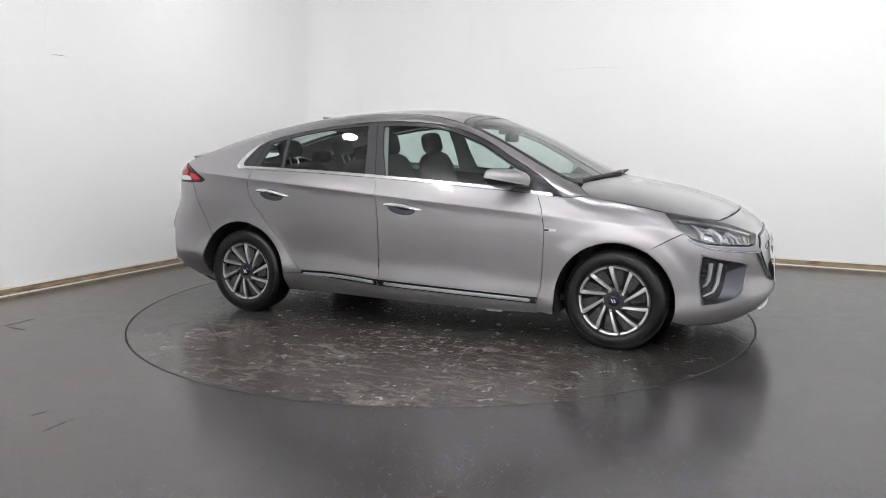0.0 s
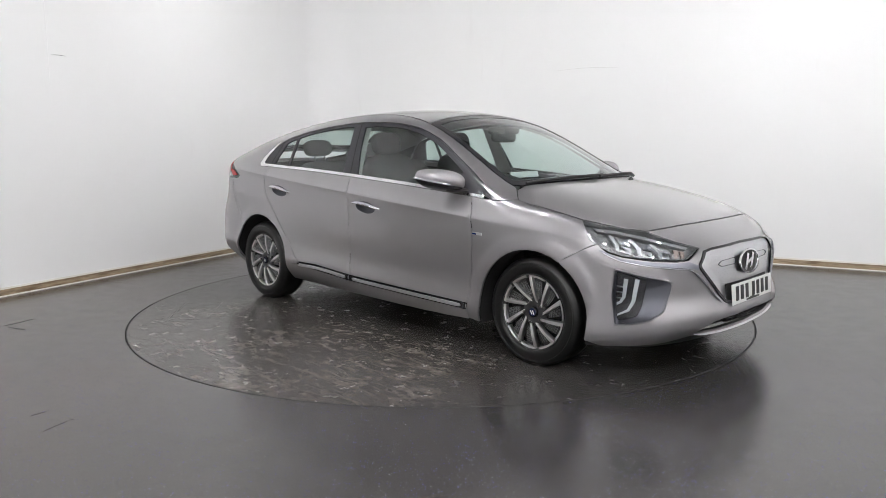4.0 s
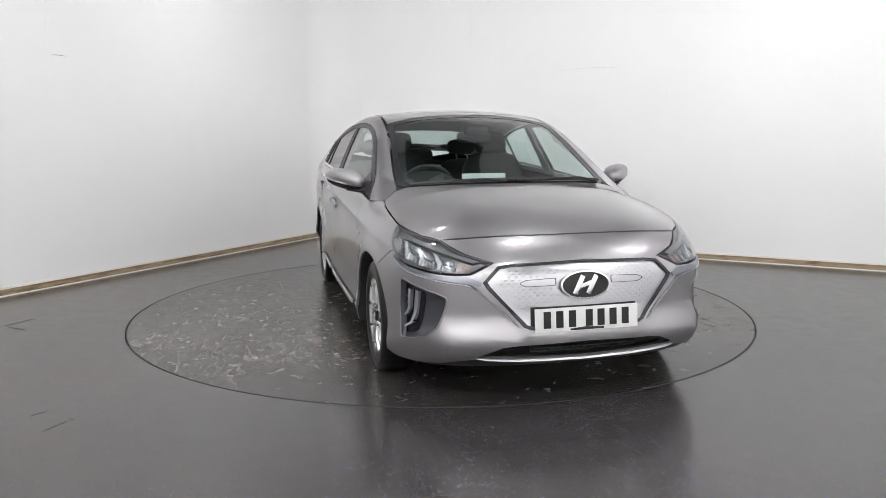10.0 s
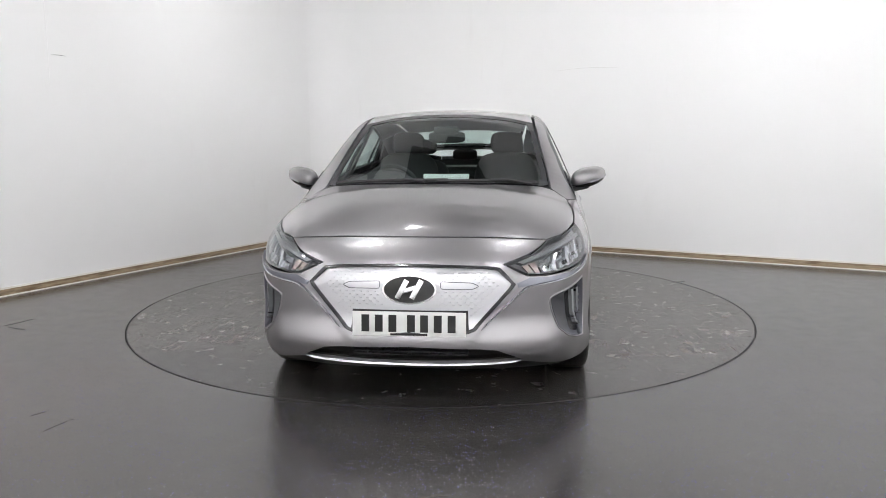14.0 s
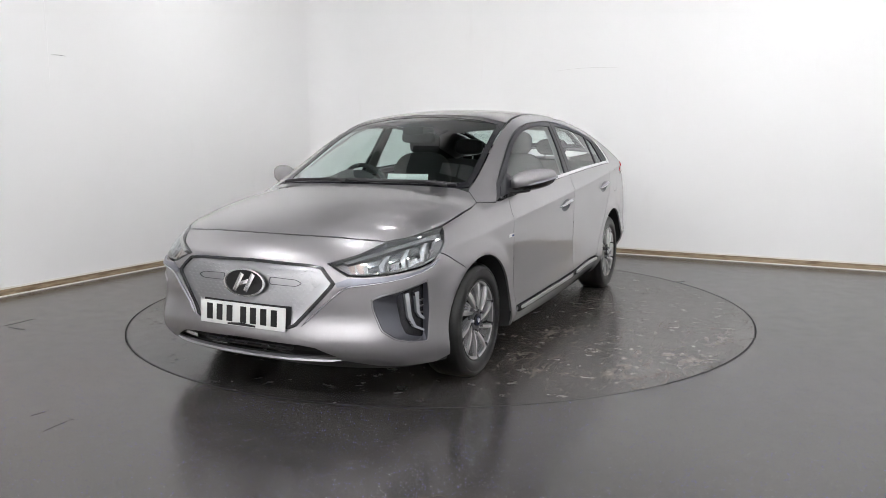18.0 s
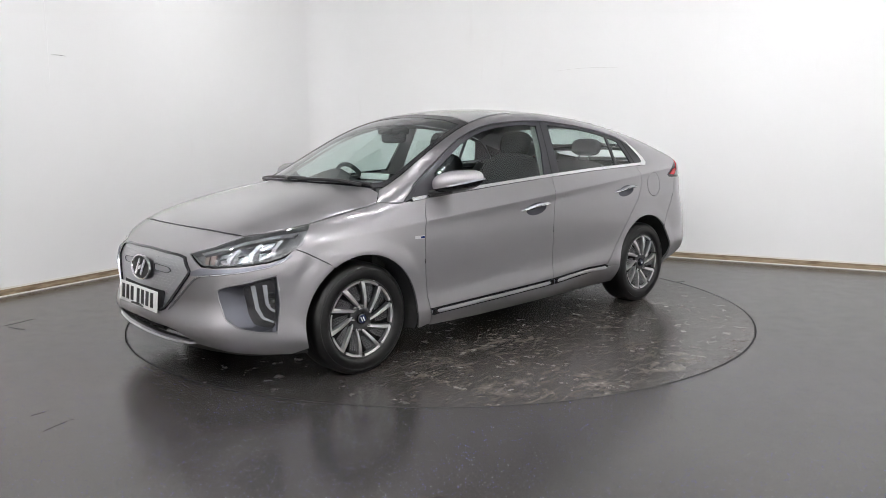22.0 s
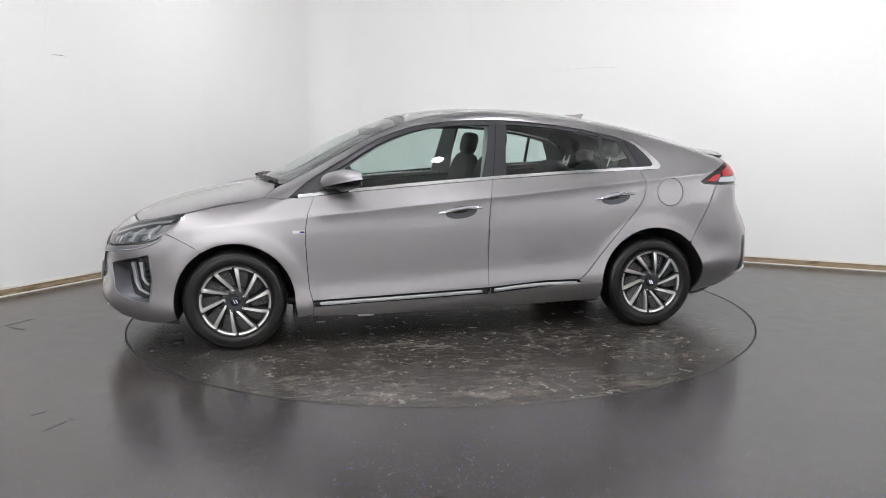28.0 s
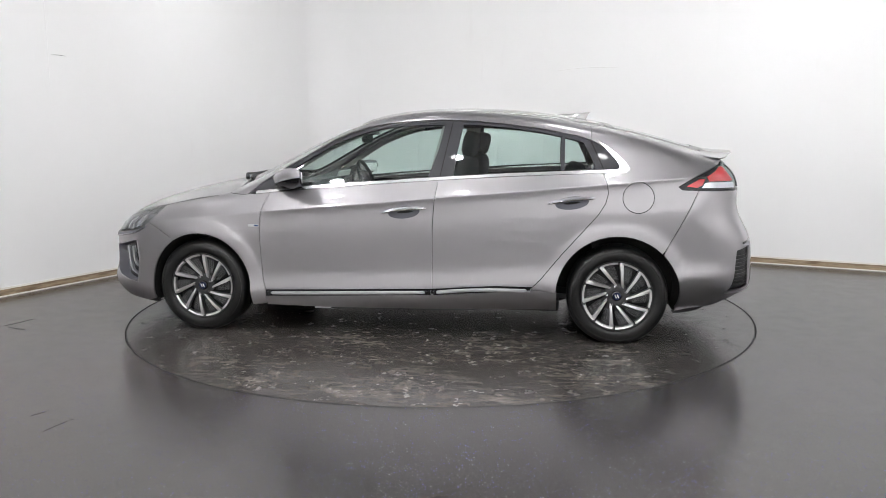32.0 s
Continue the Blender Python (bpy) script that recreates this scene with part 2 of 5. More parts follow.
def skin(name, outline, lay, mat, parent, s=1, holes=(), step=.03, gap=.0023, depth=.012, lift=0.0, label="", degrees=False, dome=0.0, seam=None):
    """A panel of the body: a flat outline laid on the body's form, with a turned-in rim. lift moves it out or in; dome swells its middle; seam is a line that the mesh follows."""
    k = np.array([.0166, 1.0]) if degrees else np.ones(2)
    outer = densify(shrink(np.array(outline, float) * k, gap), step)
    inner = [densify(shrink(np.array(h, float) * k, -gap), step) for h in holes]
    loops = [outer, *inner]
    lo, hi = outer.min(0), outer.max(0)
    gx, gy = np.meshgrid(np.arange(lo[0] + step * .5, hi[0], step), np.arange(lo[1] + step * .5, hi[1], step))
    grid = np.column_stack([gx.ravel(), gy.ravel()])
    keep = inside(grid, outer)
    for h in inner:
        keep &= ~inside(grid, h)
    edge_pts = np.concatenate(loops)
    line = np.zeros((0, 2))
    if seam is not None:
        line = np.array([(x, z) for x in np.arange(lo[0], hi[0], step * .7) for z in (seam(x) - .026, seam(x) - .012, seam(x) - .002, seam(x) + .004, seam(x) + .018)])
        ok = inside(line, outer)
        for h in inner:
            ok &= ~inside(line, h)
        line = line[ok & (np.min(np.linalg.norm(line[:, None] - edge_pts[None], axis=2), 1) > .014)]
    grid = grid[keep]
    if len(grid):
        near = np.concatenate([np.min(np.linalg.norm(g[:, None] - edge_pts[None], axis=2), 1) for g in np.array_split(grid, max(1, len(grid) // 400))])
        grid = grid[near > step * .45]
        if len(line):
            grid = grid[np.min(np.linalg.norm(grid[:, None] - line[None], axis=2), 1) > step * .45]
    pts, edges, base = np.concatenate([edge_pts, grid, line]), [], 0
    for l in loops:
        edges += [(base + i, base + (i + 1) % len(l)) for i in range(len(l))]
        base += len(l)
    vs, _, fs, *_ = delaunay_2d_cdt([Vector(p) for p in pts], edges, [], 0, 1e-6)
    flat = np.array([(v.x, v.y) for v in vs])
    tri = np.array([f for f in fs if len(f) == 3])
    mid = flat[tri].mean(1)
    ok = inside(mid, outer)
    for h in inner:
        ok &= ~inside(mid, h)
    tri = tri[ok]
    used = np.unique(tri)
    remap = np.full(len(flat), -1)
    remap[used] = np.arange(len(used))
    flat, tri = flat[used], remap[tri]
    p = lay(flat / k, s)
    n = slope(p)
    up = lift
    if dome:
        d = np.min(np.linalg.norm(flat[:, None] - edge_pts[None], axis=2), 1)
        up = (lift + dome * (1 - np.exp(-d / .02)))[:, None]
    p = p + n * up
    face = np.cross(p[tri[:, 1]] - p[tri[:, 0]], p[tri[:, 2]] - p[tri[:, 0]])
    flip = np.sum(face * n[tri[:, 0]], 1) < 0
    tri[flip] = tri[flip][:, ::-1]
    count = {}
    for t in tri:
        for a, b in ((t[0], t[1]), (t[1], t[2]), (t[2], t[0])):
            count[(a, b)] = 1
    rim = [(a, b) for a, b in count if (b, a) not in count]
    ids = sorted({a for e in rim for a in e})
    at = {a: len(p) + i for i, a in enumerate(ids)}
    far = len(ids)
    low = p[ids] - n[ids] * depth
    verts = np.concatenate([p, p[ids], low])
    quads = [(at[b], at[a], at[a] + far, at[b] + far) for a, b in rim]
    me = bpy.data.meshes.new(name)
    me.from_pydata(verts.tolist(), [], tri.tolist() + quads)
    for q in me.polygons:
        q.use_smooth = True
    normals = [n[i] for t in tri for i in t]
    for q in quads:
        a, b, c = verts[q[0]], verts[q[1]], verts[q[2]]
        w = np.cross(b - a, c - a)
        normals += [w / max(np.linalg.norm(w), 1e-12)] * 4
    me.normals_split_custom_set([tuple(map(float, v)) for v in normals])
    return link(name, me, mat, parent, label)


def both(half):
    """A closed outline from its left half, which runs from one end of the middle line to the other."""
    return list(half) + [(-a, b) for a, b in half[::-1] if abs(a) > 1e-6]


def both_top(half):
    return list(half) + [(a, -b) for a, b in half[::-1] if abs(b) > 1e-6]


def arc(cx, cz, r, a0, a1, n=14):
    return [(cx + r * math.cos(radians(a)), cz + r * math.sin(radians(a))) for a in np.linspace(a0, a1, n)]


def curve(*pts):
    """A smooth curve through points (a, b), as a function of arrays."""
    xs, ys = np.array(sorted(pts), float).T
    h, n = np.diff(xs), len(xs)
    a, r = np.eye(n), np.zeros(n)
    for i in range(1, n - 1):
        a[i, i - 1:i + 2] = h[i - 1], 2 * (h[i - 1] + h[i]), h[i]
        r[i] = 6 * ((ys[i + 1] - ys[i]) / h[i] - (ys[i] - ys[i - 1]) / h[i - 1])
    m = np.linalg.solve(a, r)

    def value(x):
        x = np.clip(x, xs[0], xs[-1])
        i = np.clip(np.searchsorted(xs, x) - 1, 0, n - 2)
        p, q = xs[i + 1] - x, x - xs[i]
        return (m[i] * p ** 3 + m[i + 1] * q ** 3) / (6 * h[i]) + (ys[i] / h[i] - m[i] * h[i] / 6) * p + (ys[i + 1] / h[i] - m[i + 1] * h[i] / 6) * q
    return value


# The car's body as one closed form: x forward from midway between the axles, y to its left, z up.
TOP = curve((2.5, .40), (2.3, .565), (2.2, .668), (2.1, .752), (1.9, .843), (1.7, .905), (1.5, .952), (1.3, .990), (1.2, 1.012), (1.1, 1.055),
            (.9, 1.16), (.7, 1.262), (.5, 1.350), (.3, 1.415), (.1, 1.453), (-.1, 1.470), (-.3, 1.475), (-.6, 1.464), (-.9, 1.435),
            (-1.2, 1.387), (-1.5, 1.322), (-1.8, 1.235), (-2.0, 1.18), (-2.3, 1.11))
CROWN = curve((2.3, .15), (1.7, .165), (1.3, .17), (1.0, .23), (.6, .24), (.1, .15), (-.5, .13), (-1.3, .15), (-2.2, .17))
PLAN = curve((-2.4, .70), (-2.2, .80), (-2.0, .858), (-1.8, .884), (-1.5, .897), (-1.2, .903), (-.6, .907), (.3, .907), (.9, .897), (1.3, .887),
             (1.6, .862), (1.8, .827), (2.0, .762), (2.2, .66), (2.4, .5))
FLANK = curve((.1, -.13), (.15, -.080), (.2, -.040), (.26, -.008), (.31, .000), (.36, -.004), (.40, -.0085), (.44, -.0112), (.50, -.0108), (.56, -.0090), (.62, -.0074), (.68, -.0066), (.757, -.0070), (.876, -.0100), (1.0, -.0125))
SHOULDER = curve((.70, .05), (.80, .017), (.876, -.010), (.93, -.033), (.99, -.057), (1.1, -.105), (1.25, -.178), (1.38, -.25), (1.5, -.33))
CREASE, FALL = .876, .083
CABIN = curve((-2.2, .24), (-1.8, .17), (-1.4, .09), (-.6, .01), (.4, .01), (1.0, .05))
NOSE = curve((.1, 1.98), (.15, 2.07), (.2, 2.145), (.25, 2.198), (.29, 2.224), (.32, 2.230), (.35, 2.230), (.43, 2.205), (.5, 2.195), (.58, 2.185), (.66, 2.165), (.72, 2.12), (.8, 2.02), (.95, 1.75))
BOW = curve((0, 0), (.25, .012), (.47, .055), (.6, .105), (.7, .17), (.78, .28), (.85, .42), (.95, .65))
TAIL = curve((.1, 1.8), (.2, 1.98), (.25, 2.08), (.3, 2.165), (.34, 2.220), (.38, 2.235), (.5, 2.235), (.67, 2.21), (.82, 2.14), (.97, 2.13), (1.1, 2.07), (1.3, 1.9))
STERN = curve((0, 0), (.4, .02), (.6, .05), (.75, .11), (.85, .22), (.95, .45))
AXLE_F, AXLE_R, HUB_Z = 1.35, -1.35, .300


# how far the bumper's cheeks stand back from the nose's line, by height
CHEEK = curve((.20, 0), (.25, 0), (.29, .001), (.32, .002), (.35, .005), (.38, .008), (.43, .008), (.5, .002), (.56, -.004), (.61, -.008), (.65, -.004), (.70, 0), (.80, 0))


def ease(v, a, b):
    t = np.clip((v - a) / (b - a), 0, 1)
    return t * t * (3 - 2 * t)


def smax(a, b, k):
    return np.maximum(a, b) + np.maximum(k - np.abs(a - b), 0) ** 2 / (4 * k)


def body(x, y, z):
    """Below 0 inside the car's body, above 0 outside."""
    ay = np.abs(y)
    zr = z + .05 * x
    low = zr - .045 * ease(-x, 1.58, 1.78) * ease(-z, -.50, -.38) - .018 * ease(x, 1.66, 1.85) * ease(-z, -.45, -.34)
    flare = 0
    for ax in (AXLE_F, AXLE_R):
        r = np.hypot(x - ax, z - HUB_Z)
        flare = flare + .010 / (1 + np.exp(np.clip((r - .430) / .013, -60, 60))) + .003 * np.exp(-((r - .36) / .03) ** 2)
    drop = z - (CREASE - FALL * x)
    flare = flare + .0075 * np.exp(np.minimum(drop, 0) / .026 - np.maximum(drop, 0) / .045) * ease(-x, -1.15, -.75)
    side = ay - (PLAN(x) - smax(-FLANK(low), -SHOULDER(z + FALL * x), .004) + flare - CABIN(x) * np.maximum(zr - .74, 0))
    flat = np.clip((x - 1.0) / .3, 0, 1)
    top = (z - TOP(x) + CROWN(x) * y * y * (1 - .6 * flat * (1 - y * y / .61))) * .9
    front = x - NOSE(z) + BOW(ay) + CHEEK(z) * ease(ay, .30 + .7 * (z - .4), .36 + .7 * (z - .4))
    rear = -x - TAIL(z) + STERN(ay)
    return smax(smax(side, top, .05), smax(front, rear, .05), .08)


def solve(o, d, far):
    """Where rays from o (inside) along d leave the body."""
    lo, hi = np.zeros(len(o)), np.full(len(o), float(far))
    for _ in range(34):
        mid = (lo + hi) / 2
        out = body(*(o + d * mid[:, None]).T) > 0
        lo, hi = np.where(out, lo, mid), np.where(out, mid, hi)
    return o + d * lo[:, None]


def slope(p):
    """Outward normals of the body at points near its skin."""
    e = np.eye(3) * 1.2e-3
    n = np.stack([body(*(p + k).T) - body(*(p - k).T) for k in e], 1)
    return n / np.linalg.norm(n, axis=1)[:, None]


# Ways to lay flat outlines on the body: from the side (x, z), from above (x, y), round the nose or the tail (degrees, z).
def on_side(q, s):
    q = np.asarray(q, float)
    o = np.column_stack([q[:, 0], q[:, 0] * 0, q[:, 1]])
    return solve(o, np.tile([0, s, 0.], (len(q), 1)), 1.2)


def on_top(q, s=1):
    q = np.asarray(q, float)
    o = np.column_stack([q[:, 0], s * q[:, 1], q[:, 0] * 0 + .35])
    return solve(o, np.tile([0, 0, 1.], (len(q), 1)), 1.4)


def on_nose(q, s=1):
    q = np.asarray(q, float)
    a = np.radians(q[:, 0])
    o = np.column_stack([a * 0 + 1.2, a * 0, q[:, 1]])
    return solve(o, np.column_stack([np.cos(a), s * np.sin(a), a * 0]), 1.6)


def on_tail(q, s=1):
    q = np.asarray(q, float)
    a = np.radians(q[:, 0])
    o = np.column_stack([a * 0 - 1.2, a * 0, q[:, 1]])
    return solve(o, np.column_stack([-np.cos(a), s * np.sin(a), a * 0]), 1.6)


# ---- the studio: two white walls that meet in a coved corner, a dark floor, a turntable let into it ----
U, V = Vector((.8797, -.4756, 0)), Vector((-.4756, -.8797, 0))
CORNER = Vector((-1.438, 4.354, 0))
COVE, LONG_U, LONG_V, HIGH = .45, 9.6, 9.9, 4.2
WALL, FLOOR, DISC = wall_paint("white_wall_paint"), vinyl("dark_flecked_vinyl", False), vinyl("scuffed_turntable_vinyl", True)
# grey put on an unseen wall to darken reflections in the car
GREYWALL = plastic("darkened_wall_grey", (.27, .27, .27), .7, 60.0)
CEILING = plastic("grey_ceiling_paint", (.58, .58, .58), .8, 60.0)
BOARD = plastic("worn_skirting_paint", (.40, .34, .26), .55)
join(BOARD, mixed(BOARD, ramp(BOARD, noise_of(BOARD, coords(BOARD, (2, 2, 14)), 2.0, 8, .7), [(.35, 0.0), (.62, 1.0)]), (.42, .33, .22), (.17, .115, .065)), bsdf(BOARD)["Base Color"])


def at_plan(u, v, z=0.0):
    return CORNER + U * u + V * v + Vector((0, 0, z))


def wall_path():
    """From the far end of the side wall, round the cove, to the far end of the back wall: plan points with inward normals."""
    pts = [(0.0, LONG_V)] + [(0.0, v) for v in np.linspace(LONG_V - 1, COVE + .2, 10)]
    pts += [(COVE - COVE * math.cos(a), COVE - COVE * math.sin(a)) for a in np.linspace(0, math.pi / 2, 14)]
    pts += [(u, 0.0) for u in np.linspace(COVE + .2, LONG_U - 1, 10)] + [(LONG_U, 0.0)]
    return pts


def sheet(name, path, z0, z1, thick, mat, proud=0.0, label=""):
    """An upright slab along a plan path; its front is proud of the path."""
    bm = bmesh.new()
    rows = []
    for i, q in enumerate(path):
        a, b = path[max(i - 1, 0)], path[min(i + 1, len(path) - 1)]
        t = Vector((b[0] - a[0], b[1] - a[1])).normalized()
        n = Vector((-t.y, t.x)) * -1
        if n.dot(Vector((3 - q[0], 3 - q[1]))) < 0:
            n = -n
        f, k = (q[0] + n.x * proud, q[1] + n.y * proud), (q[0] - n.x * thick, q[1] - n.y * thick)
        rows.append([bm.verts.new(at_plan(*w)) for w in ((*f, z0), (*f, z1), (*k, z1), (*k, z0))])
    for a, b in zip(rows, rows[1:]):
        for j in range(4):
            bm.faces.new((a[j], a[(j + 1) % 4], b[(j + 1) % 4], b[j]))
    bm.faces.new(rows[0]), bm.faces.new(rows[-1][::-1])
    return tagged(part(name, bm, mat, None, label), label, kind="structure")


def room():
    path = wall_path()
    sheet("wall_back", path[11:], 0, HIGH, .15, WALL, 0, "white painted studio wall with hairline cracks")
    sheet("wall_side", [(0.0, 5.6)] + [q for q in path[:12] if q[1] < 5.5], 0, HIGH, .15, WALL, 0, "white painted studio wall with a filled joint")
    # unseen stretch of the side wall, greyed so that the car's flank reflects darker
    sheet("darkened_wall_end", [(0.0, LONG_V), (0.0, 7.5), (0.0, 5.6)], 0, HIGH, .15, GREYWALL)
    sheet("baseboard", path, 0, .058, .0, BOARD, .018, "worn cream and brown skirting board")
    edge = plastic("pale_skirting_edge", (.74, .71, .65), .5)
    sheet("trim", path, .058, .072, .0, edge, .012, "pale worn top edge of the skirting")
    sheet("baseboard_bead", path, 0, .010, .0, edge, .024, "pale bead along the skirting's foot")
    sheet("wall_near", [(0.0, LONG_V), (LONG_U, LONG_V)], 0, HIGH, .15, WALL)
    sheet("wall_far", [(LONG_U, LONG_V), (LONG_U, 0.0)], 0, HIGH, .15, WALL, 0, "plain white painted studio wall")
    # floor with a round opening
    n, r = 160, DISC_R + .0095
    ring = np.array([(r * math.cos(2 * math.pi * i / n), r * math.sin(2 * math.pi * i / n)) for i in range(n)])
    out = np.array([at_plan(*q)[:2] for q in ((-.2, -.2), (LONG_U + .2, -.2), (LONG_U + .2, LONG_V + .2), (-.2, LONG_V + .2))])
    pts = np.concatenate([ring, out])
    edges = [(i, (i + 1) % n) for i in range(n)] + [(n + i, n + (i + 1) % 4) for i in range(4)]
    vs, _, fs, *_ = delaunay_2d_cdt([Vector(q) for q in pts], edges, [], 0, 1e-6)
    bm = bmesh.new()
    bv = [bm.verts.new((v.x, v.y, 0)) for v in vs]
    for f in fs:
        c = sum((vs[i] for i in f), Vector((0, 0))) / len(f)
        if c.length > r * .9999:
            bm.faces.new([bv[i] for i in f])
    low = [bm.verts.new((q[0], q[1], -.005)) for q in ring]
    for i in range(n):
        bm.faces.new((bv[i], bv[(i + 1) % n], low[(i + 1) % n], low[i]))
    pit = bmesh.new()
    rings = [[pit.verts.new((k * q[0], k * q[1], z)) for q in ring] for k, z in ((1.0, -.006), (1.0, -.06), (.985, -.06))]
    for a, b in zip(rings, rings[1:]):
        for i in range(n):
            pit.faces.new((a[i], a[(i + 1) % n], b[(i + 1) % n], b[i]))
    tagged(part("floor_gap", pit, DARK), "black gap round the turntable", kind="structure")
    me = bpy.data.meshes.new("floor")
    bmesh.ops.recalc_face_normals(bm, faces=bm.faces)
    bm.to_mesh(me)
    bm.free()
    floor = tagged(link("floor", me, FLOOR), "dark grey glossy vinyl floor with pale flecks", kind="structure")
    bm = bmesh.new()
    box_into(bm, at_plan(LONG_U / 2, LONG_V / 2, HIGH + .05), (LONG_U + .6, LONG_V + .6, .1), 0, Matrix.Rotation(math.atan2(U.y, U.x), 4, "Z"))
    tagged(part("ceiling", bm, CEILING, None, "", False), "plain grey studio ceiling", kind="structure")


def turntable():
    """The disc: a flat plate with a worn bright edge."""
    thing = tagged(empty("turntable"), "dark scuffed round vinyl turntable flush with the floor", "turntable")
    bm = bmesh.new()
    n = 160
    prof = [(0.0, 0.0), (.6, 0.0), (1.4, 0.0), (DISC_R - .004, 0.0), (DISC_R, -.003), (DISC_R, -.03)]
    rows = [[bm.verts.new((r * math.cos(2 * math.pi * i / n), r * math.sin(2 * math.pi * i / n), z)) for i in range(n)] for r, z in prof[1:]]
    mid = bm.verts.new((0, 0, 0))
    for i in range(n):
        bm.faces.new((mid, rows[0][i], rows[0][(i + 1) % n]))
        for a, b in zip(rows, rows[1:]):
            bm.faces.new((a[i], b[i], b[(i + 1) % n], a[(i + 1) % n]))
    part("disc", bm, DISC, thing, "", False)
    bm = bmesh.new()
    rows = [[bm.verts.new((r * math.cos(2 * math.pi * i / n), r * math.sin(2 * math.pi * i / n), z)) for i in range(n)] for r, z in ((DISC_R - .0022, .0006), (DISC_R + .0010, -.0008), (DISC_R + .0010, -.02))]
    for i in range(n):
        for a, b in zip(rows, rows[1:]):
            bm.faces.new((a[i], b[i], b[(i + 1) % n], a[(i + 1) % n]))
    part("edge_band", bm, BLACK, thing, "thin black edge band")
    hatch = HATCH
    bm = bmesh.new()
    for k in range(4):
        a, b = Vector((*hatch[k], .0004)), Vector((*hatch[(k + 1) % 4], .0004))
        w = (b - a).normalized().cross(Vector((0, 0, 1))) * .0022
        bm.faces.new([bm.verts.new(q) for q in (a - w, b - w, b + w, a + w)])
    part("hatch_seam", bm, INK, thing, "fine seam of a square hatch")
    return thing


def ceiling_light(u, v, r=.115):
    thing = tagged(empty("ceiling_light"), "small round ceiling downlight, switched on", "ceiling light", "studio ceiling lights")
    thing.matrix_basis = Matrix.Translation(at_plan(u, v, HIGH))
    for name, prof, mat in (("surround", [(r, -.004), (r + .004, -.030), (r + .022, -.030), (r + .026, 0.0)], PAPER), ("diffuser", [(0.0, -.022), (r * .7, -.021), (r, -.016)], LIGHT)):
        bm = bmesh.new()
        rows = [[bm.verts.new((k * math.cos(2 * math.pi * i / 32), k * math.sin(2 * math.pi * i / 32), z)) for i in range(32)] for k, z in prof if k]
        for p, q in zip(rows, rows[1:]):
            for i in range(32):
                bm.faces.new((p[i], p[(i + 1) % 32], q[(i + 1) % 32], q[i]))
        if not prof[0][0]:
            bm.faces.new(rows[0])
        part(name, bm, mat, thing)
    return thing


DISC_R = 2.236
HATCH = ((-1.48, -1.33), (-1.06, -1.69), (-.88, -1.48), (-1.30, -1.12))
LIGHT = glow("lit_diffuser", (.985, .985, 1.0), 230.0)
room()
TABLE = turntable()
for x_, y_ in ((-3.3, -1.5), (-1.1, -1.0), (1.1, -1.0), (3.3, -1.3), (-3.0, -3.6), (-1.0, -3.4), (1.0, -3.4), (3.2, -3.6), (-1.6, -5.7), (.4, -6.3), (2.4, -6.3)):
    q_ = Vector((x_, y_, 0)) - CORNER
    ceiling_light(q_.dot(U), q_.dot(V), .085 if abs(x_) < 1.2 and y_ > -4 else .115)


def added_flood(x, y, aim, lit):
    """An added, unseen lamp: square head on a ceiling bracket, turned to brighten a wall."""
    thing = tagged(empty("added_flood"), "added unseen square lamp head hung from the ceiling, turned to the wall", "flood light", "studio flood lights")
    thing.matrix_basis = look((x, y, HIGH - .85), aim)
    bm = bmesh.new()
    for px, py, sx, sy in ((0, .265, .57, .02), (0, -.265, .57, .02), (.275, 0, .02, .53), (-.275, 0, .02, .53)):
        box_into(bm, (px, py, .0), (sx, sy, .10), .004)
    box_into(bm, (0, 0, .055), (.57, .55, .02), .004)
    part("lamp_head", bm, BLACK, thing)
    # added flap that keeps the lamp's glare out of the car's glass and paint
    box("barn_door", (0, -.282, -.255), (.57, .010, .50), BLACK, thing, .002)
    box("diffuser", (0, 0, -.030), (.525, .505, .008), lit, thing)
    back = thing.matrix_basis.inverted()
    tube("bracket", [back @ Vector((x, y, HIGH)), (0, 0, .06)], .014, BLACK, thing)
    return thing


# unseen lamps, added to brighten the walls and what the car reflects
FLOOD = glow("lit_flood_diffuser", (.99, .985, .99), 26.0)
STRONG = glow("strong_lit_flood_diffuser", (.99, .985, .99), 145.0)
for x_, y_, aim_ in ((-1.3, .5, (-1.5, 4.3, 1.4)), (-.3, .1, (-3.5, .6, 1.0)), (.2, .2, (1.2, 3.0, 1.4)), (2.0, -.4, (3.6, 1.6, 1.4)), (2.8, -1.2, (5.2, .6, 1.4))):
    added_flood(x_, y_, aim_, FLOOD)
for x_, y_, aim_ in ((-1.9, -3.3, (-4.4, -5.4, 2.5)), (-.2, -4.4, (-1.4, -7.0, 2.5)), (1.6, -4.6, (1.2, -8.4, 2.5)), (2.6, -2.8, (5.0, -4.0, 2.5))):
    added_flood(x_, y_, aim_, STRONG)


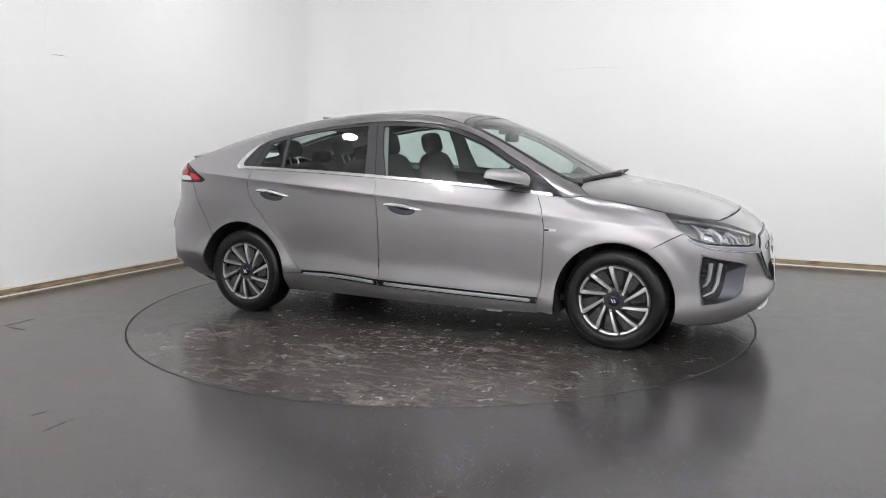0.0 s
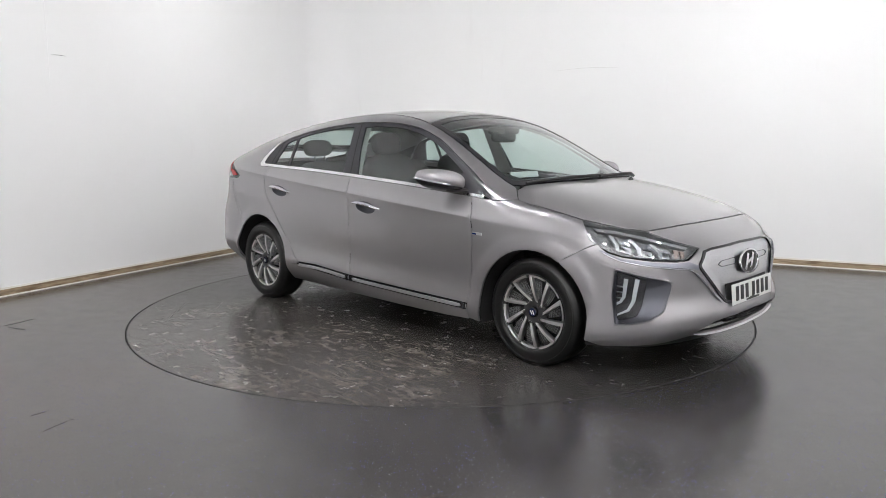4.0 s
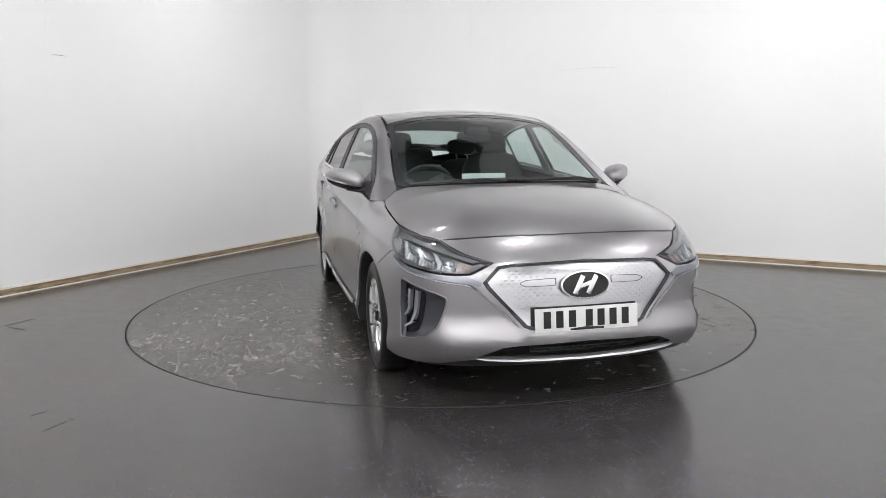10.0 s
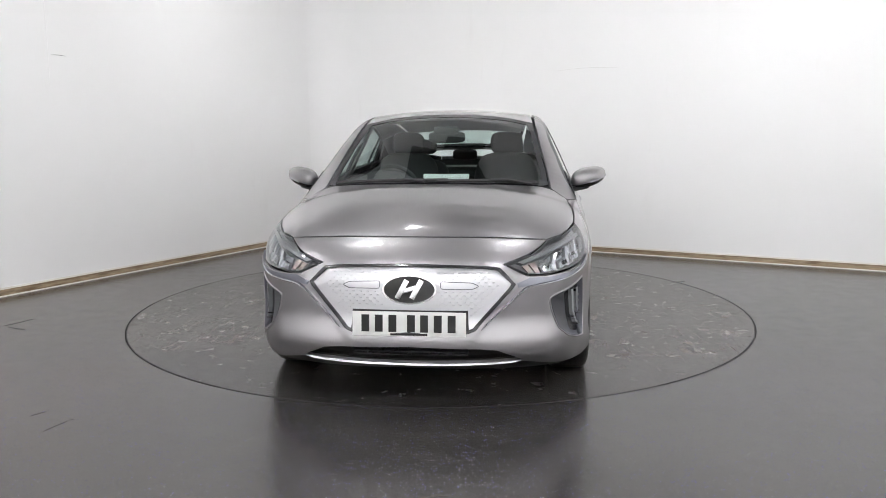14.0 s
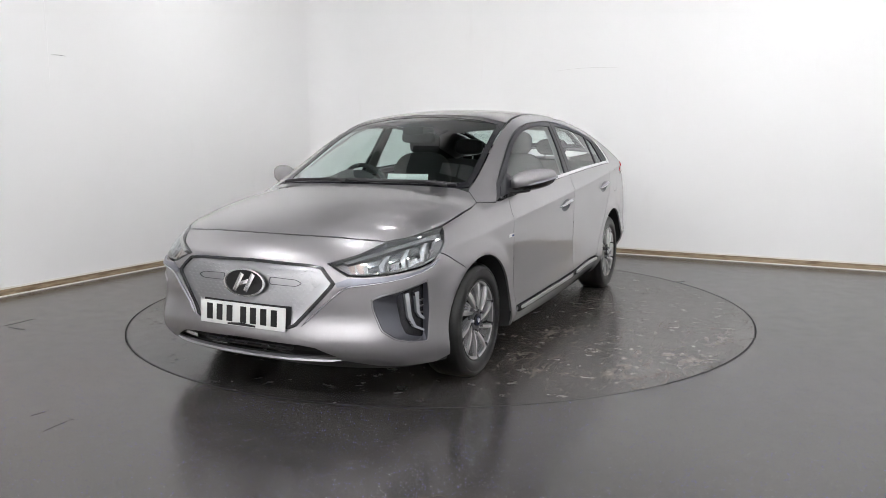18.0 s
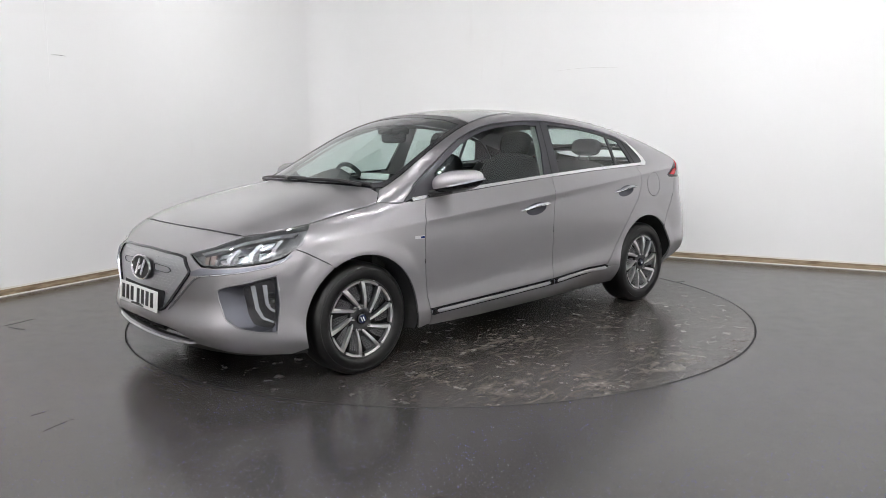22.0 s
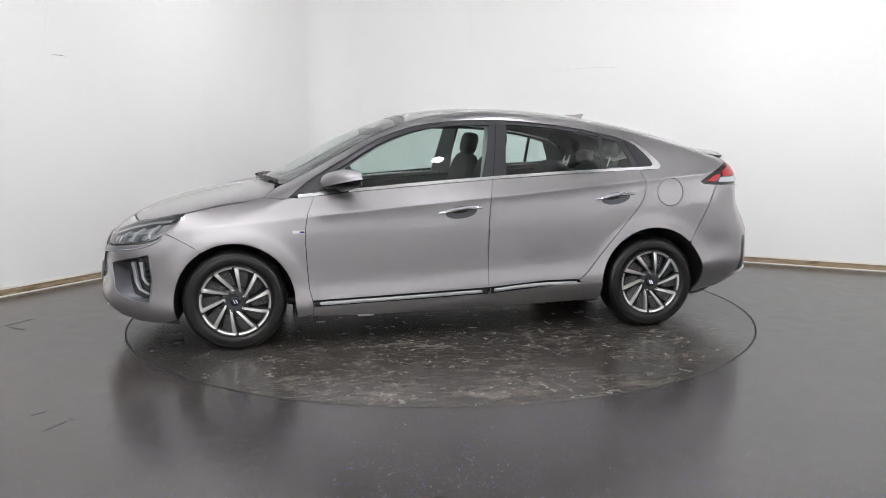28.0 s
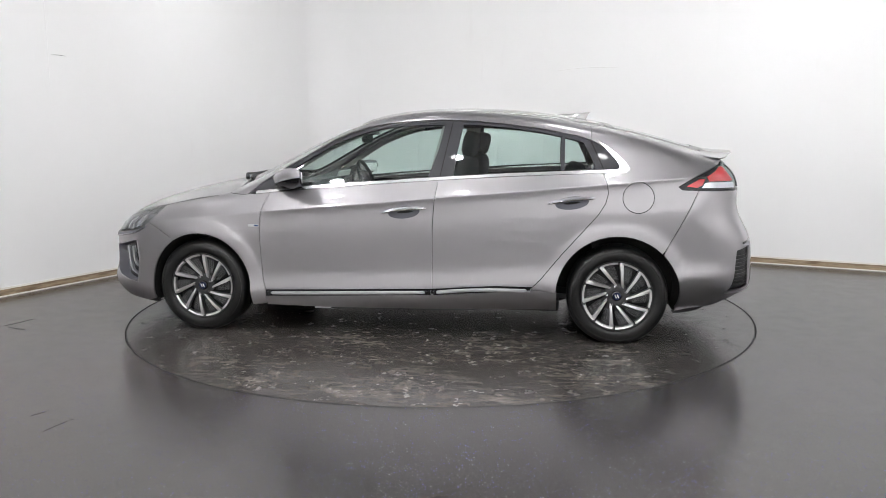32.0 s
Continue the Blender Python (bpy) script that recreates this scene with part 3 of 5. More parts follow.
def hairline(name, points, width, mat, label, proud=(0, 0, 1)):
    """A fine crack or joint: a thin strip that follows the surface."""
    bm = bmesh.new()
    up = Vector(proud)
    rows = []
    for i, q in enumerate(points):
        q = Vector(q)
        t = (Vector(points[min(i + 1, len(points) - 1)]) - Vector(points[max(i - 1, 0)])).normalized()
        w = t.cross(up).normalized() * width * (.35 if i in (0, len(points) - 1) else 1)
        rows.append([bm.verts.new(v) for v in (q - w, q - w * .6 + up * .0018, q + w * .6 + up * .0018, q + w)])
    for a, b in zip(rows, rows[1:]):
        for j in range(3):
            bm.faces.new((a[j], a[j + 1], b[j + 1], b[j]))
    tagged(part(name, bm, mat), label, kind="structure")


def wall_point(side, u_or_v, z):
    return at_plan(.0, u_or_v, z) if side == "side" else at_plan(u_or_v, .0, z)


def marks():
    crack, pale = plastic("crack_shadow", (.12, .11, .10), .8), plastic("filler_white", (.88, .88, .88), .6)
    faint = plastic("old_joint", (.62, .61, .60), .7)
    V_of = lambda x, y: (Vector((x, y, 0)) - CORNER).dot(V)
    U_of = lambda x, y: (Vector((x, y, 0)) - CORNER).dot(U)
    a, b = V_of(-3.31, .91), V_of(-3.24, 1.03)
    hairline("wall_crack", [wall_point("side", a + (b - a) * t, 1.982 + .006 * math.sin(3 * t)) for t in (0, .3, .6, 1)], .0022, crack, "short dark hairline crack in the wall", U)
    v0 = V_of(-3.325, .885)
    hairline("wall_joint", [wall_point("side", v0 + .004 * math.sin(5 * z), z) for z in (1.70, 1.9, 2.1, 2.3, 2.6, 3.0)], .004, pale, "filled upright joint in the wall", U)
    a, b = U_of(1.27, 2.88), U_of(1.90, 2.54)
    hairline("wall_crack", [wall_point("back", a + (b - a) * t, 1.996 + .022 * math.sin(math.pi * (t * .8 + .05))) for t in np.linspace(0, 1, 9)], .0017, faint, "fine curved hairline crack in the wall", V)
    u0 = U_of(.49, 3.3)
    hairline("wall_joint", [wall_point("back", u0, z) for z in (1.88, 2.0, 2.12, 2.24)], .0016, faint, "faint upright joint in the wall", V)
    for pts, w in (([(-3.01, -.60, 0), (-2.96, -.51, 0), (-2.91, -.40, 0)], .004), ([(-2.97, -.63, 0), (-2.90, -.67, 0), (-2.81, -.71, 0)], .005),
                   ([(-1.745, -2.50, 0), (-1.725, -2.44, 0), (-1.70, -2.385, 0)], .0035), ([(-1.705, -2.352, 0), (-1.68, -2.362, 0)], .003), ([(-1.90, -2.31, 0), (-1.86, -2.26, 0)], .002),
                   ([(2.04, .84, 0), (2.16, .87, 0)], .004)):
        hairline("floor_crack", pts, w, INK, "dark split in the vinyl floor")


marks()


# ---- the car ----
CAR = tagged(empty("car"), "grey metallic five-door hatchback standing on the turntable", "car")
BELT = [(.96, .912), (.64, .942), (.3, .969), (-.01, .99), (-.26, 1.006), (-.69, 1.03), (-1.21, 1.05)]
DOOR_FRONT = [(.865, .922), (.905, .83), (.922, .74), (.925, .64), (.92, .5), (.91, .36), (.893, .29)]
DOOR_MID = [(-.245, 1.005), (-.225, .88), (-.213, .72), (-.21, .5), (-.21, .325)]
DOOR_REAR = [(-1.25, 1.052), (-1.275, .99), (-1.283, .93), (-1.268, .87), (-1.225, .80), (-1.15, .715), (-1.01, .555), (-.89, .405), (-.835, .35)]
WINDOW_TOP = [(1.03, .907), (.9, 1.005), (.78, 1.078), (.67, 1.14), (.56, 1.205), (.46, 1.258), (.35, 1.302), (.25, 1.333), (.12, 1.357), (0, 1.369), (-.15, 1.377), (-.3, 1.378), (-.45, 1.37),
              (-.68, 1.347), (-.89, 1.316), (-1.10, 1.272), (-1.2, 1.243)]
WINDOW_TAIL = [(-1.27, 1.20), (-1.33, 1.155), (-1.38, 1.105), (-1.398, 1.075), (-1.385, 1.058), (-1.34, 1.053)]
ROOF_EDGE = curve((1.12, .668), (.9, .652), (.6, .612), (.27, .578), (0, .565), (-.6, .555), (-1.2, .53), (-1.7, .505), (-2.1, .50))
ARCH_F, ARCH_R = .352, .372


def roof_line(xs):
    """Where the roof and windscreen meet the rails, as seen from the side."""
    q = np.array([(x, float(ROOF_EDGE(np.array([x]))[0])) for x in xs])
    return [(a, b) for a, _, b in on_top(q)]


def line_z(line, x):
    xs = sorted(line)
    return float(np.interp(x, [a for a, _ in xs], [b for _, b in xs]))


BONNET_SIDE = [(1.165, .760), (1.26, .772), (1.35, .777), (1.5, .777), (1.615, .770)]
BONNET_NOSE = [(1.72, .742), (1.82, .697), (1.905, .622), (1.95, .47), (1.98, .26), (1.99, 0)]


def seen_from_side(pts):
    return [(a, c) for a, _, c in on_top(pts)]


def seen_from_nose(pts):
    return [(float(np.degrees(np.arctan2(b, a - 1.2))), float(c)) for a, b, c in on_top(pts)]


def from_side(pts, pivot=1.2):
    """Points seen from the side, as degrees round the nose or tail and heights."""
    k = 1 if pivot > 0 else -1
    return [(float(np.degrees(np.arctan2(b, k * (a - pivot)))), float(c)) for a, b, c in on_side(pts, 1)]


def rear_gap(n=9):
    """The joint between rear quarter and bumper, from the lamp down to the arch."""
    return [(-1.808 + .183 * i / n - .006 * math.sin(math.pi * i / n), .947 - .362 * i / n) for i in range(n + 1)]


FRONT_GAP = [(1.735, .717), (1.718, .710), (1.70, .702), (1.675, .690), (1.65, .676), (1.625, .662), (1.60, .647), (1.57, .631), (1.535, .612)]


def shoulder(x):
    return CREASE - FALL * x


def side_bar(name, pts, half, out, mat, parent, s, label=""):
    """A slim moulded bar along a line seen from the side."""
    base = on_side(pts, s)
    bm = bmesh.new()
    rows = []
    for i, (x, y, z) in enumerate(base):
        k = .25 if i in (0, len(base) - 1) else 1
        rows.append([bm.verts.new((x, y + s * o, z + h)) for o, h in ((0, -half), (out * k, -half * .8), (out * k + .002, 0), (out * k, half * .8), (0, half))])
    for p, q in zip(rows, rows[1:]):
        for j in range(4):
            bm.faces.new((p[j], p[j + 1], q[j + 1], q[j]))
    bm.faces.new(rows[0]), bm.faces.new(rows[-1][::-1])
    return part(name, bm, mat, parent, label)


def side_panels(s):
    """Fender, doors, rails, rear quarter and windows of one side."""
    mid = DOOR_MID
    fender = (seen_from_side(BONNET_SIDE[::-1]) + [(1.06, .905), (.96, .912)] + DOOR_FRONT + [(.888, .262), (.89, .20), (.985, .19)]
              + arc(AXLE_F, HUB_Z, ARCH_F, 182, 59, 16) + FRONT_GAP[::-1][1:] + [(1.69, .755)])
    skin("front_fender", fender, on_side, GREY, CAR, s, step=.017, seam=shoulder)
    door = BELT[:1][1:] + [(.865, .922)] + DOOR_FRONT[1:] + [(-.21, .325)] + mid[::-1][1:] + [(-.01, .99), (.3, .969), (.64, .942)]
    d = skin("front_door", door, on_side, GREY, CAR, s, (cup(-.03, .815, .030),), step=.028, seam=shoulder)
    handle(s, -.03, .815, .030, d)
    door = mid + [(-.6, .352)] + DOOR_REAR[::-1] + [(-.69, 1.03)]
    d = skin("rear_door", door, on_side, GREY, CAR, s, (cup(-1.065, .880, .035),), step=.028, seam=shoulder)
    handle(s, -1.065, .880, .035, d)
    rails = [1.08, 1.0, .9, .8, .7, .6, .5, .4, .3, .2, .1, 0, -.15, -.3, -.5, -.7, -.9, -1.05, -1.18]
    top = roof_line(rails)
    rail = [seen_from_side(BONNET_SIDE[:1])[0]] + top + [(-1.18, 1.249)] + WINDOW_TOP[:-1][::-1] + [(.965, .912), (1.06, .907)]
    skin("roof_rail", rail, on_side, GREY, CAR, s, step=.025)
    stern = roof_line([-1.18, -1.3, -1.45, -1.6, -1.75, -1.9, -1.98])
    quarter = ([(-1.18, 1.249)] + WINDOW_TAIL + DOOR_REAR + [(-.82, .335), (-.985, .325)] + arc(AXLE_R, HUB_Z, ARCH_R, 4, 134, 18)
               + rear_gap()[::-1] + [(-1.715, .952), (-1.69, .97), (-1.79, 1.03), (-1.99, 1.128)] + stern[::-1])
    flap = arc(-1.46, .905, .092, 0, 348, 30)
    quarter = skin("rear_quarter_panel", quarter, on_side, GREY, CAR, s, (flap,) if s > 0 else (), step=.022, seam=shoulder)
    if s > 0:
        skin("fuel_flap", flap, on_side, GREY, quarter, s, step=.018, seam=shoulder)
    # sill under the doors, its black moulding and bright strip
    sill = [(.888, .262), (-.21, .292), (-.6, .318), (-.82, .332), (-.985, .325), (-.985, .195), (-.2, .182), (.5, .18), (.89, .19)]
    skin("sill", sill, on_side, GREY, CAR, s, step=.03)
    for x0, x1, lo, hi in ((.888, -.205, (.253, .288), (.288, .322)), (-.218, -.825, (.288, .322), (.332, .346))):
        n = 12
        up = [(x0 + (x1 - x0) * i / n, lo[1] + (hi[1] - lo[1]) * i / n + (.012 * math.sin(math.pi * i / n) if x1 < -.5 else 0)) for i in range(n + 1)]
        dn = [(x0 + (x1 - x0) * i / n, lo[0] + (hi[0] - lo[0]) * i / n) for i in range(n + 1)]
        m = skin("sill_moulding", up + dn[::-1], on_side, GLOSS, CAR, s, step=.012, lift=.014, depth=.020)
        side_bar("bright_strip", [(a, b - .0155) for a, b in up], .0120, .022, SATIN, m, s, "bright metal strip")
    # window surround, panes, pillar cover, chrome belt line
    belt_in = [(a, b + .016) for a, b in BELT]
    front = [(.60, .962), (.3, .985), (-.01, 1.006), (-.175, 1.016), (-.235, 1.20), (-.265, 1.345), (-.15, 1.349), (0, 1.342), (.12, 1.33), (.25, 1.304), (.35, 1.273), (.46, 1.228), (.56, 1.172), (.67, 1.105), (.745, 1.058), (.69, 1.0), (.64, .965)]
    rear = [(-.335, 1.024), (-.69, 1.047), (-.995, 1.061), (-.998, 1.27), (-.89, 1.294), (-.68, 1.326), (-.45, 1.347), (-.385, 1.349), (-.36, 1.20)]
    small = [(-1.022, 1.062), (-1.21, 1.066), (-1.185, 1.13), (-1.135, 1.232), (-1.08, 1.25), (-1.024, 1.264)]
    surround = belt_in + [(-1.30, 1.062)] + WINDOW_TAIL[::-1][2:] + WINDOW_TOP[::-1]
    w = skin("window_surround", surround, on_side, PIANO, CAR, s, (front, rear, small), step=.025, lift=-.004, label="black window surround and pillar covers")
    for shape in (front, rear, small):
        skin("side_window", shape, on_side, PANE, CAR, s, step=.04, lift=-.010, depth=.004, gap=-.004, label="green-tinted window glass")
    line = BELT + [(-1.34, 1.054)]
    chrome = [(a, b + .001) for a, b in line] + [(a, b + .019) for a, b in line[::-1]]
    skin("belt_strip", chrome, on_side, CHROME, CAR, s, step=.02, lift=.002, depth=.01, gap=0, label="bright chrome window line")
    tail = [(-1.33, 1.054), (-1.385, 1.052), (-1.408, 1.075), (-1.388, 1.11), (-1.335, 1.165), (-1.27, 1.213), (-1.215, 1.245), (-1.255, 1.205), (-1.30, 1.16), (-1.338, 1.115), (-1.35, 1.085), (-1.335, 1.073)]
    skin("rear_chrome", tail, on_side, CHROME, CAR, s, step=.012, lift=.003, depth=.01, gap=0, label="bright chrome window corner")
    for a, b in (((-.253, 1.02), (-.318, 1.375)),):
        groove = [(a[0] + .003, a[1]), (b[0] + .003, b[1]), (b[0] - .003, b[1]), (a[0] - .003, a[1])]
        skin("pillar_gap", groove, on_side, DARK, w, s, step=.03, lift=-.0025, depth=.001, gap=0)
    groove = [(-1.262, 1.066), (-1.254, 1.066), (-1.172, 1.248), (-1.18, 1.247)]
    skin("door_gap", groove, on_side, DARK, w, s, step=.03, lift=-.0025, depth=.001, gap=0)
    # small bright badge behind the front wheel
    b = skin("badge", [(1.0, .720), (.928, .720), (.928, .704), (1.0, .704)], on_side, SATIN, CAR, s, step=.02, lift=.003, depth=.004, gap=0, label="small silver and blue badge")
    skin("badge_field", [(.958, .716), (.930, .716), (.930, .706), (.958, .706)], on_side, BLUE, b, s, step=.02, lift=.0042, depth=.002, gap=0)
    # dark inner skins, which close the gaps from behind
    skin("door_lining", [(.86, .905), (.88, .30), (-.83, .36), (-1.0, .58), (-1.22, .82), (-1.24, 1.03), (-.26, .99)], on_side, TRIM, CAR, s, step=.08, lift=-.06, depth=.002)
    skin("inner_panel", [(1.55, .80), (.88, .88), (.86, .22), (1.0, .22)] + arc(AXLE_F, HUB_Z, ARCH_F + .01, 170, 62, 10) + [(1.7, .70)], on_side, DARK, CAR, s, step=.06, lift=-.034, depth=.002)
    skin("inner_panel", [(-.80, .34), (-1.26, .85), (-1.24, 1.03), (-1.42, 1.07), (-1.25, 1.22), (-1.9, 1.06), (-1.66, .60)] + arc(AXLE_R, HUB_Z, ARCH_R + .01, 130, 5, 10), on_side, DARK, CAR, s, step=.06, lift=-.034, depth=.002)
    skin("inner_panel", [(.9, .92), (.9, .24), (-.83, .30), (-.83, .40), (-1.27, .85), (-1.26, 1.03), (-.26, .99)], on_side, DARK, CAR, s, step=.05, lift=-.036, depth=.002)
    # lip of each arch and the liner behind it
    for name, ax, r, a0, a1 in (("arch_liner", AXLE_F, ARCH_F, -18, 198), ("arch_liner", AXLE_R, ARCH_R, -18, 198)):
        bm = bmesh.new()
        rings = []
        for a in np.linspace(a0, a1, 30):
            x, z = ax + (r + .004) * math.cos(radians(a)), HUB_Z + (r + .004) * math.sin(radians(a))
            y = float(on_side([(x, max(z, .2))], 1)[0, 1]) - .006
            rings.append([bm.verts.new((x, s * k, z)) for k in (y, y - .03, .52)] + [bm.verts.new((ax, s * .52, HUB_Z))])
        for p_, q_ in zip(rings, rings[1:]):
            for j in range(3):
                bm.faces.new((p_[j], q_[j], q_[j + 1], p_[j + 1]))
        bmesh.ops.remove_doubles(bm, verts=bm.verts, dist=1e-5)
        part(name, bm, DARK, CAR, "black wheel arch liner")
    mirror(s)


def cup(x, z, rise, n=22):
    return [(x - .004 + .098 * math.cos(2 * math.pi * i / n), z - .008 - rise * .30 * math.cos(2 * math.pi * i / n) + .037 * math.sin(2 * math.pi * i / n)) for i in range(n)]


def handle(s, x, z, rise, door):
    """A pull handle of chrome-edged paint over a scooped cup."""
    # the scooped cup is body-coloured; its shade is painted in with dark blue-grey
    skin("handle_cup", cup(x, z, rise), on_side, STEEL, door, s, step=.008, depth=.002, gap=-.002, lift=-.001, dome=-.045)
    bm = bmesh.new()
    rings = []
    for i in range(15):
        t = i / 14
        px, pz = x + .142 - .284 * t, z + .002 + rise * (t - .45) + .012 * math.sin(math.pi * t)
        y = float(on_side([(px, pz)], 1)[0, 1])
        out = .034 * math.sin(math.pi * min(1, max(0, t * 1.04 - .02))) ** .45
        hh = .0130 * (.30 + .70 * math.sin(math.pi * t) ** .6)
        rings.append([bm.verts.new((px, s * (y + o), pz + k)) for o, k in ((-.004 + out * .55, -hh), (out * .95, -hh * .75), (out * 1.08, hh * .1), (out * .8, hh), (-.004 + out * .45, hh * 1.0))])
    for a, b in zip(rings, rings[1:]):
        for j in range(5):
            bm.faces.new((a[j], a[(j + 1) % 5], b[(j + 1) % 5], b[j]))
    bm.faces.new(rings[0]), bm.faces.new(rings[-1][::-1])
    part("door_handle", bm, RIDGE, door, "satin silver pull handle")
    pts = []
    for i in range(13):
        t = .06 + .88 * i / 12
        px, pz = x + .142 - .284 * t, z + .002 + rise * (t - .45) + .012 * math.sin(math.pi * t)
        pts.append((px, s * (float(on_side([(px, pz)], 1)[0, 1]) + .031 * math.sin(math.pi * t) ** .45), pz - .003))
    tube("handle_strip", pts, .0050, CHROME, door, "chrome handle strip", 6)


def mirror(s):
    """Door mirror: painted cap over a black shell, with an arm to the window corner."""
    m = tagged(empty("door_mirror", CAR))
    bm = bmesh.new()
    bmesh.ops.create_uvsphere(bm, u_segments=32, v_segments=20, radius=1)
    for w in bm.verts:
        x, y, z = w.co
        # blunt rear face, rounded nose, taller and thicker near the car
        x = math.copysign(abs(x) ** (.9 if x > 0 else .55), x)
        y = math.copysign(abs(y) ** .8, y)
        z = math.copysign(abs(z) ** .8, z)
        k = 1 - .20 * (y + 1) / 2
        w.co = Vector((.682 + (.125 if x > 0 else .055) * x * k - .068 * y, s * (.922 + .112 * y), 1.018 + .070 * z * k + .020 * y))
    cap, low = bm, bm.copy()
    for b, sign in ((cap, 1), (low, -1)):
        geo = list(b.verts) + list(b.edges) + list(b.faces)
        bmesh.ops.bisect_plane(b, geom=geo, plane_co=(.66, s * .9, 1.000), plane_no=(.12, -s * .173, 1.0), clear_inner=sign > 0, clear_outer=sign < 0)
    part("mirror_cap", cap, GREY, m, "grey painted mirror cap")
    part("mirror_base", low, GLOSS, m, "black mirror base")
    bm = bmesh.new()
    box_into(bm, (.630, s * .922, 1.022), (.006, .15, .072), .002, Matrix.Rotation(radians(s * 31), 4, "Z"))
    part("mirror_glass", bm, CHROME, m, "silvered mirror glass")
    tube("indicator", [(.785, s * .925, .990), (.745, s * .972, 1.003), (.690, s * 1.012, 1.016), (.630, s * 1.034, 1.027), (.590, s * 1.036, 1.032)], .0055, LENS, m, "clear repeater strip", 6)
    tube("mirror_arm", [(.83, s * .775, .955), (.775, s * .83, .950), (.72, s * .90, .962)], [.040, .036, .040], BLACK, m, "", 10, .45)
    skin("mirror_foot", [(.965, .925), (.66, .954), (.655, .985), (.76, 1.062), (.90, .985)], on_side, PIANO, CAR, s, step=.025, lift=.002, depth=.006)


def top_panels():
    bonnet = both_top([(1.235, 0), (1.215, .25), (1.165, .45), (1.10, .615), (1.10, .69)] + BONNET_SIDE + BONNET_NOSE)
    skin("bonnet", bonnet, on_top, GREY, CAR, 1, step=.022)
    # windscreen: black border and pane
    ws_out = both_top([(1.225, 0), (1.205, .25), (1.155, .45), (1.09, .615), (1.045, .66), (.9, .652), (.6, .612), (.27, .575), (.245, .4), (.262, .0)])
    ws_in = both_top([(1.165, 0), (1.145, .25), (1.10, .44), (1.035, .595), (.99, .618), (.9, .612), (.6, .574), (.325, .535), (.31, .4), (.325, 0)])
    skin("windscreen_border", ws_out, on_top, GLOSS, CAR, 1, (ws_in,), step=.035, lift=-.003, depth=.006, label="black printed windscreen border")
    skin("windscreen", ws_in, on_top, PANE, CAR, 1, step=.05, lift=-.005, depth=.004, gap=-.004, label="green-tinted windscreen glass")
    roof = [(float(x), float(ROOF_EDGE(np.array([x]))[0]) - .002) for x in np.linspace(.27, -1.28, 14)]
    roof = both_top([(.255, 0), (.242, .4)] + roof + [(-1.25, .3), (-1.235, 0)])
    skin("roof", roof, on_top, GREY, CAR, 1, step=.04)
    rg_out = both_top([(-1.24, 0), (-1.255, .3)] + [(float(x), float(ROOF_EDGE(np.array([x]))[0]) - .004) for x in (-1.285, -1.5, -1.7, -1.85)] + [(-1.93, .3), (-1.94, 0)])
    rg_in = both_top([(-1.31, 0), (-1.32, .3), (-1.34, .47), (-1.78, .44), (-1.85, .3), (-1.86, 0)])
    skin("tailgate_border", rg_out, on_top, GLOSS, CAR, 1, (rg_in,), step=.04, lift=-.002)
    skin("rear_window", rg_in, on_top, PANE, CAR, 1, step=.05, lift=-.005, depth=.004, gap=-.004, label="green-tinted rear glass")
    # spoiler lip
    bm = bmesh.new()
    rows = []
    for y in np.linspace(-.66, .66, 23):
        x0 = -1.93 + .10 * abs(y / .66) ** 3
        zz = float(on_top([(x0, y)])[0, 2])
        tip = -2.125 + .16 * abs(y / .66) ** 2.2
        rows.append([bm.verts.new(q) for q in ((x0 + .02, y, zz + .001), ((x0 + tip) / 2, y, zz - .018 + .004), (tip, y, zz - .020), (tip + .010, y, zz - .032), ((x0 + tip) / 2, y, zz - .040), (x0 - .03, y, zz - .04))])
    for a, b in zip(rows, rows[1:]):
        for j in range(5):
            bm.faces.new((a[j], a[j + 1], b[j + 1], b[j]))
    part("rear_spoiler", bm, GREY, CAR)
    # roof aerial, wipers, washer jets
    bm = bmesh.new()
    rows = []
    for t in np.linspace(0, 1, 9):
        x = -.97 - .20 * t
        zz = float(on_top([(x, 0)])[0, 2])
        h, w = .046 * t ** 1.3 + .004, .030 * (1 - .55 * t)
        rows.append([bm.verts.new(q) for q in ((x, -w, zz), (x - .02 * t, -w * .35, zz + h * .75), (x - .03 * t, 0, zz + h), (x - .02 * t, w * .35, zz + h * .75), (x, w, zz))])
    for a, b in zip(rows, rows[1:]):
        for j in range(4):
            bm.faces.new((a[j], a[j + 1], b[j + 1], b[j]))
    bm.faces.new(rows[-1])
    part("roof_aerial", bm, GREY, CAR, "grey shark-fin aerial")
    cowl = both_top([(1.262, 0), (1.24, .25), (1.19, .45), (1.12, .61), (1.07, .63), (1.085, .59), (1.15, .44), (1.195, .25), (1.215, 0)])
    skin("cowl", cowl, on_top, BLACK, CAR, 1, step=.03, lift=-.006, depth=.02, label="black scuttle panel")
    for y0, y1, y2 in ((-.60, .08, -.05), (.02, .60, .56)):
        pts = []
        for t in np.linspace(0, 1, 9):
            y = y0 + (y1 - y0) * t
            x = 1.205 - .17 * (y / .75) ** 2 - .015 * t
            pts.append((x, y, float(on_top([(x, y)])[0, 2]) + .010))
        w = tube("wiper", pts, .0072, BLACK, CAR, "black wiper blade", 6, 1.5)
        a = pts[4]
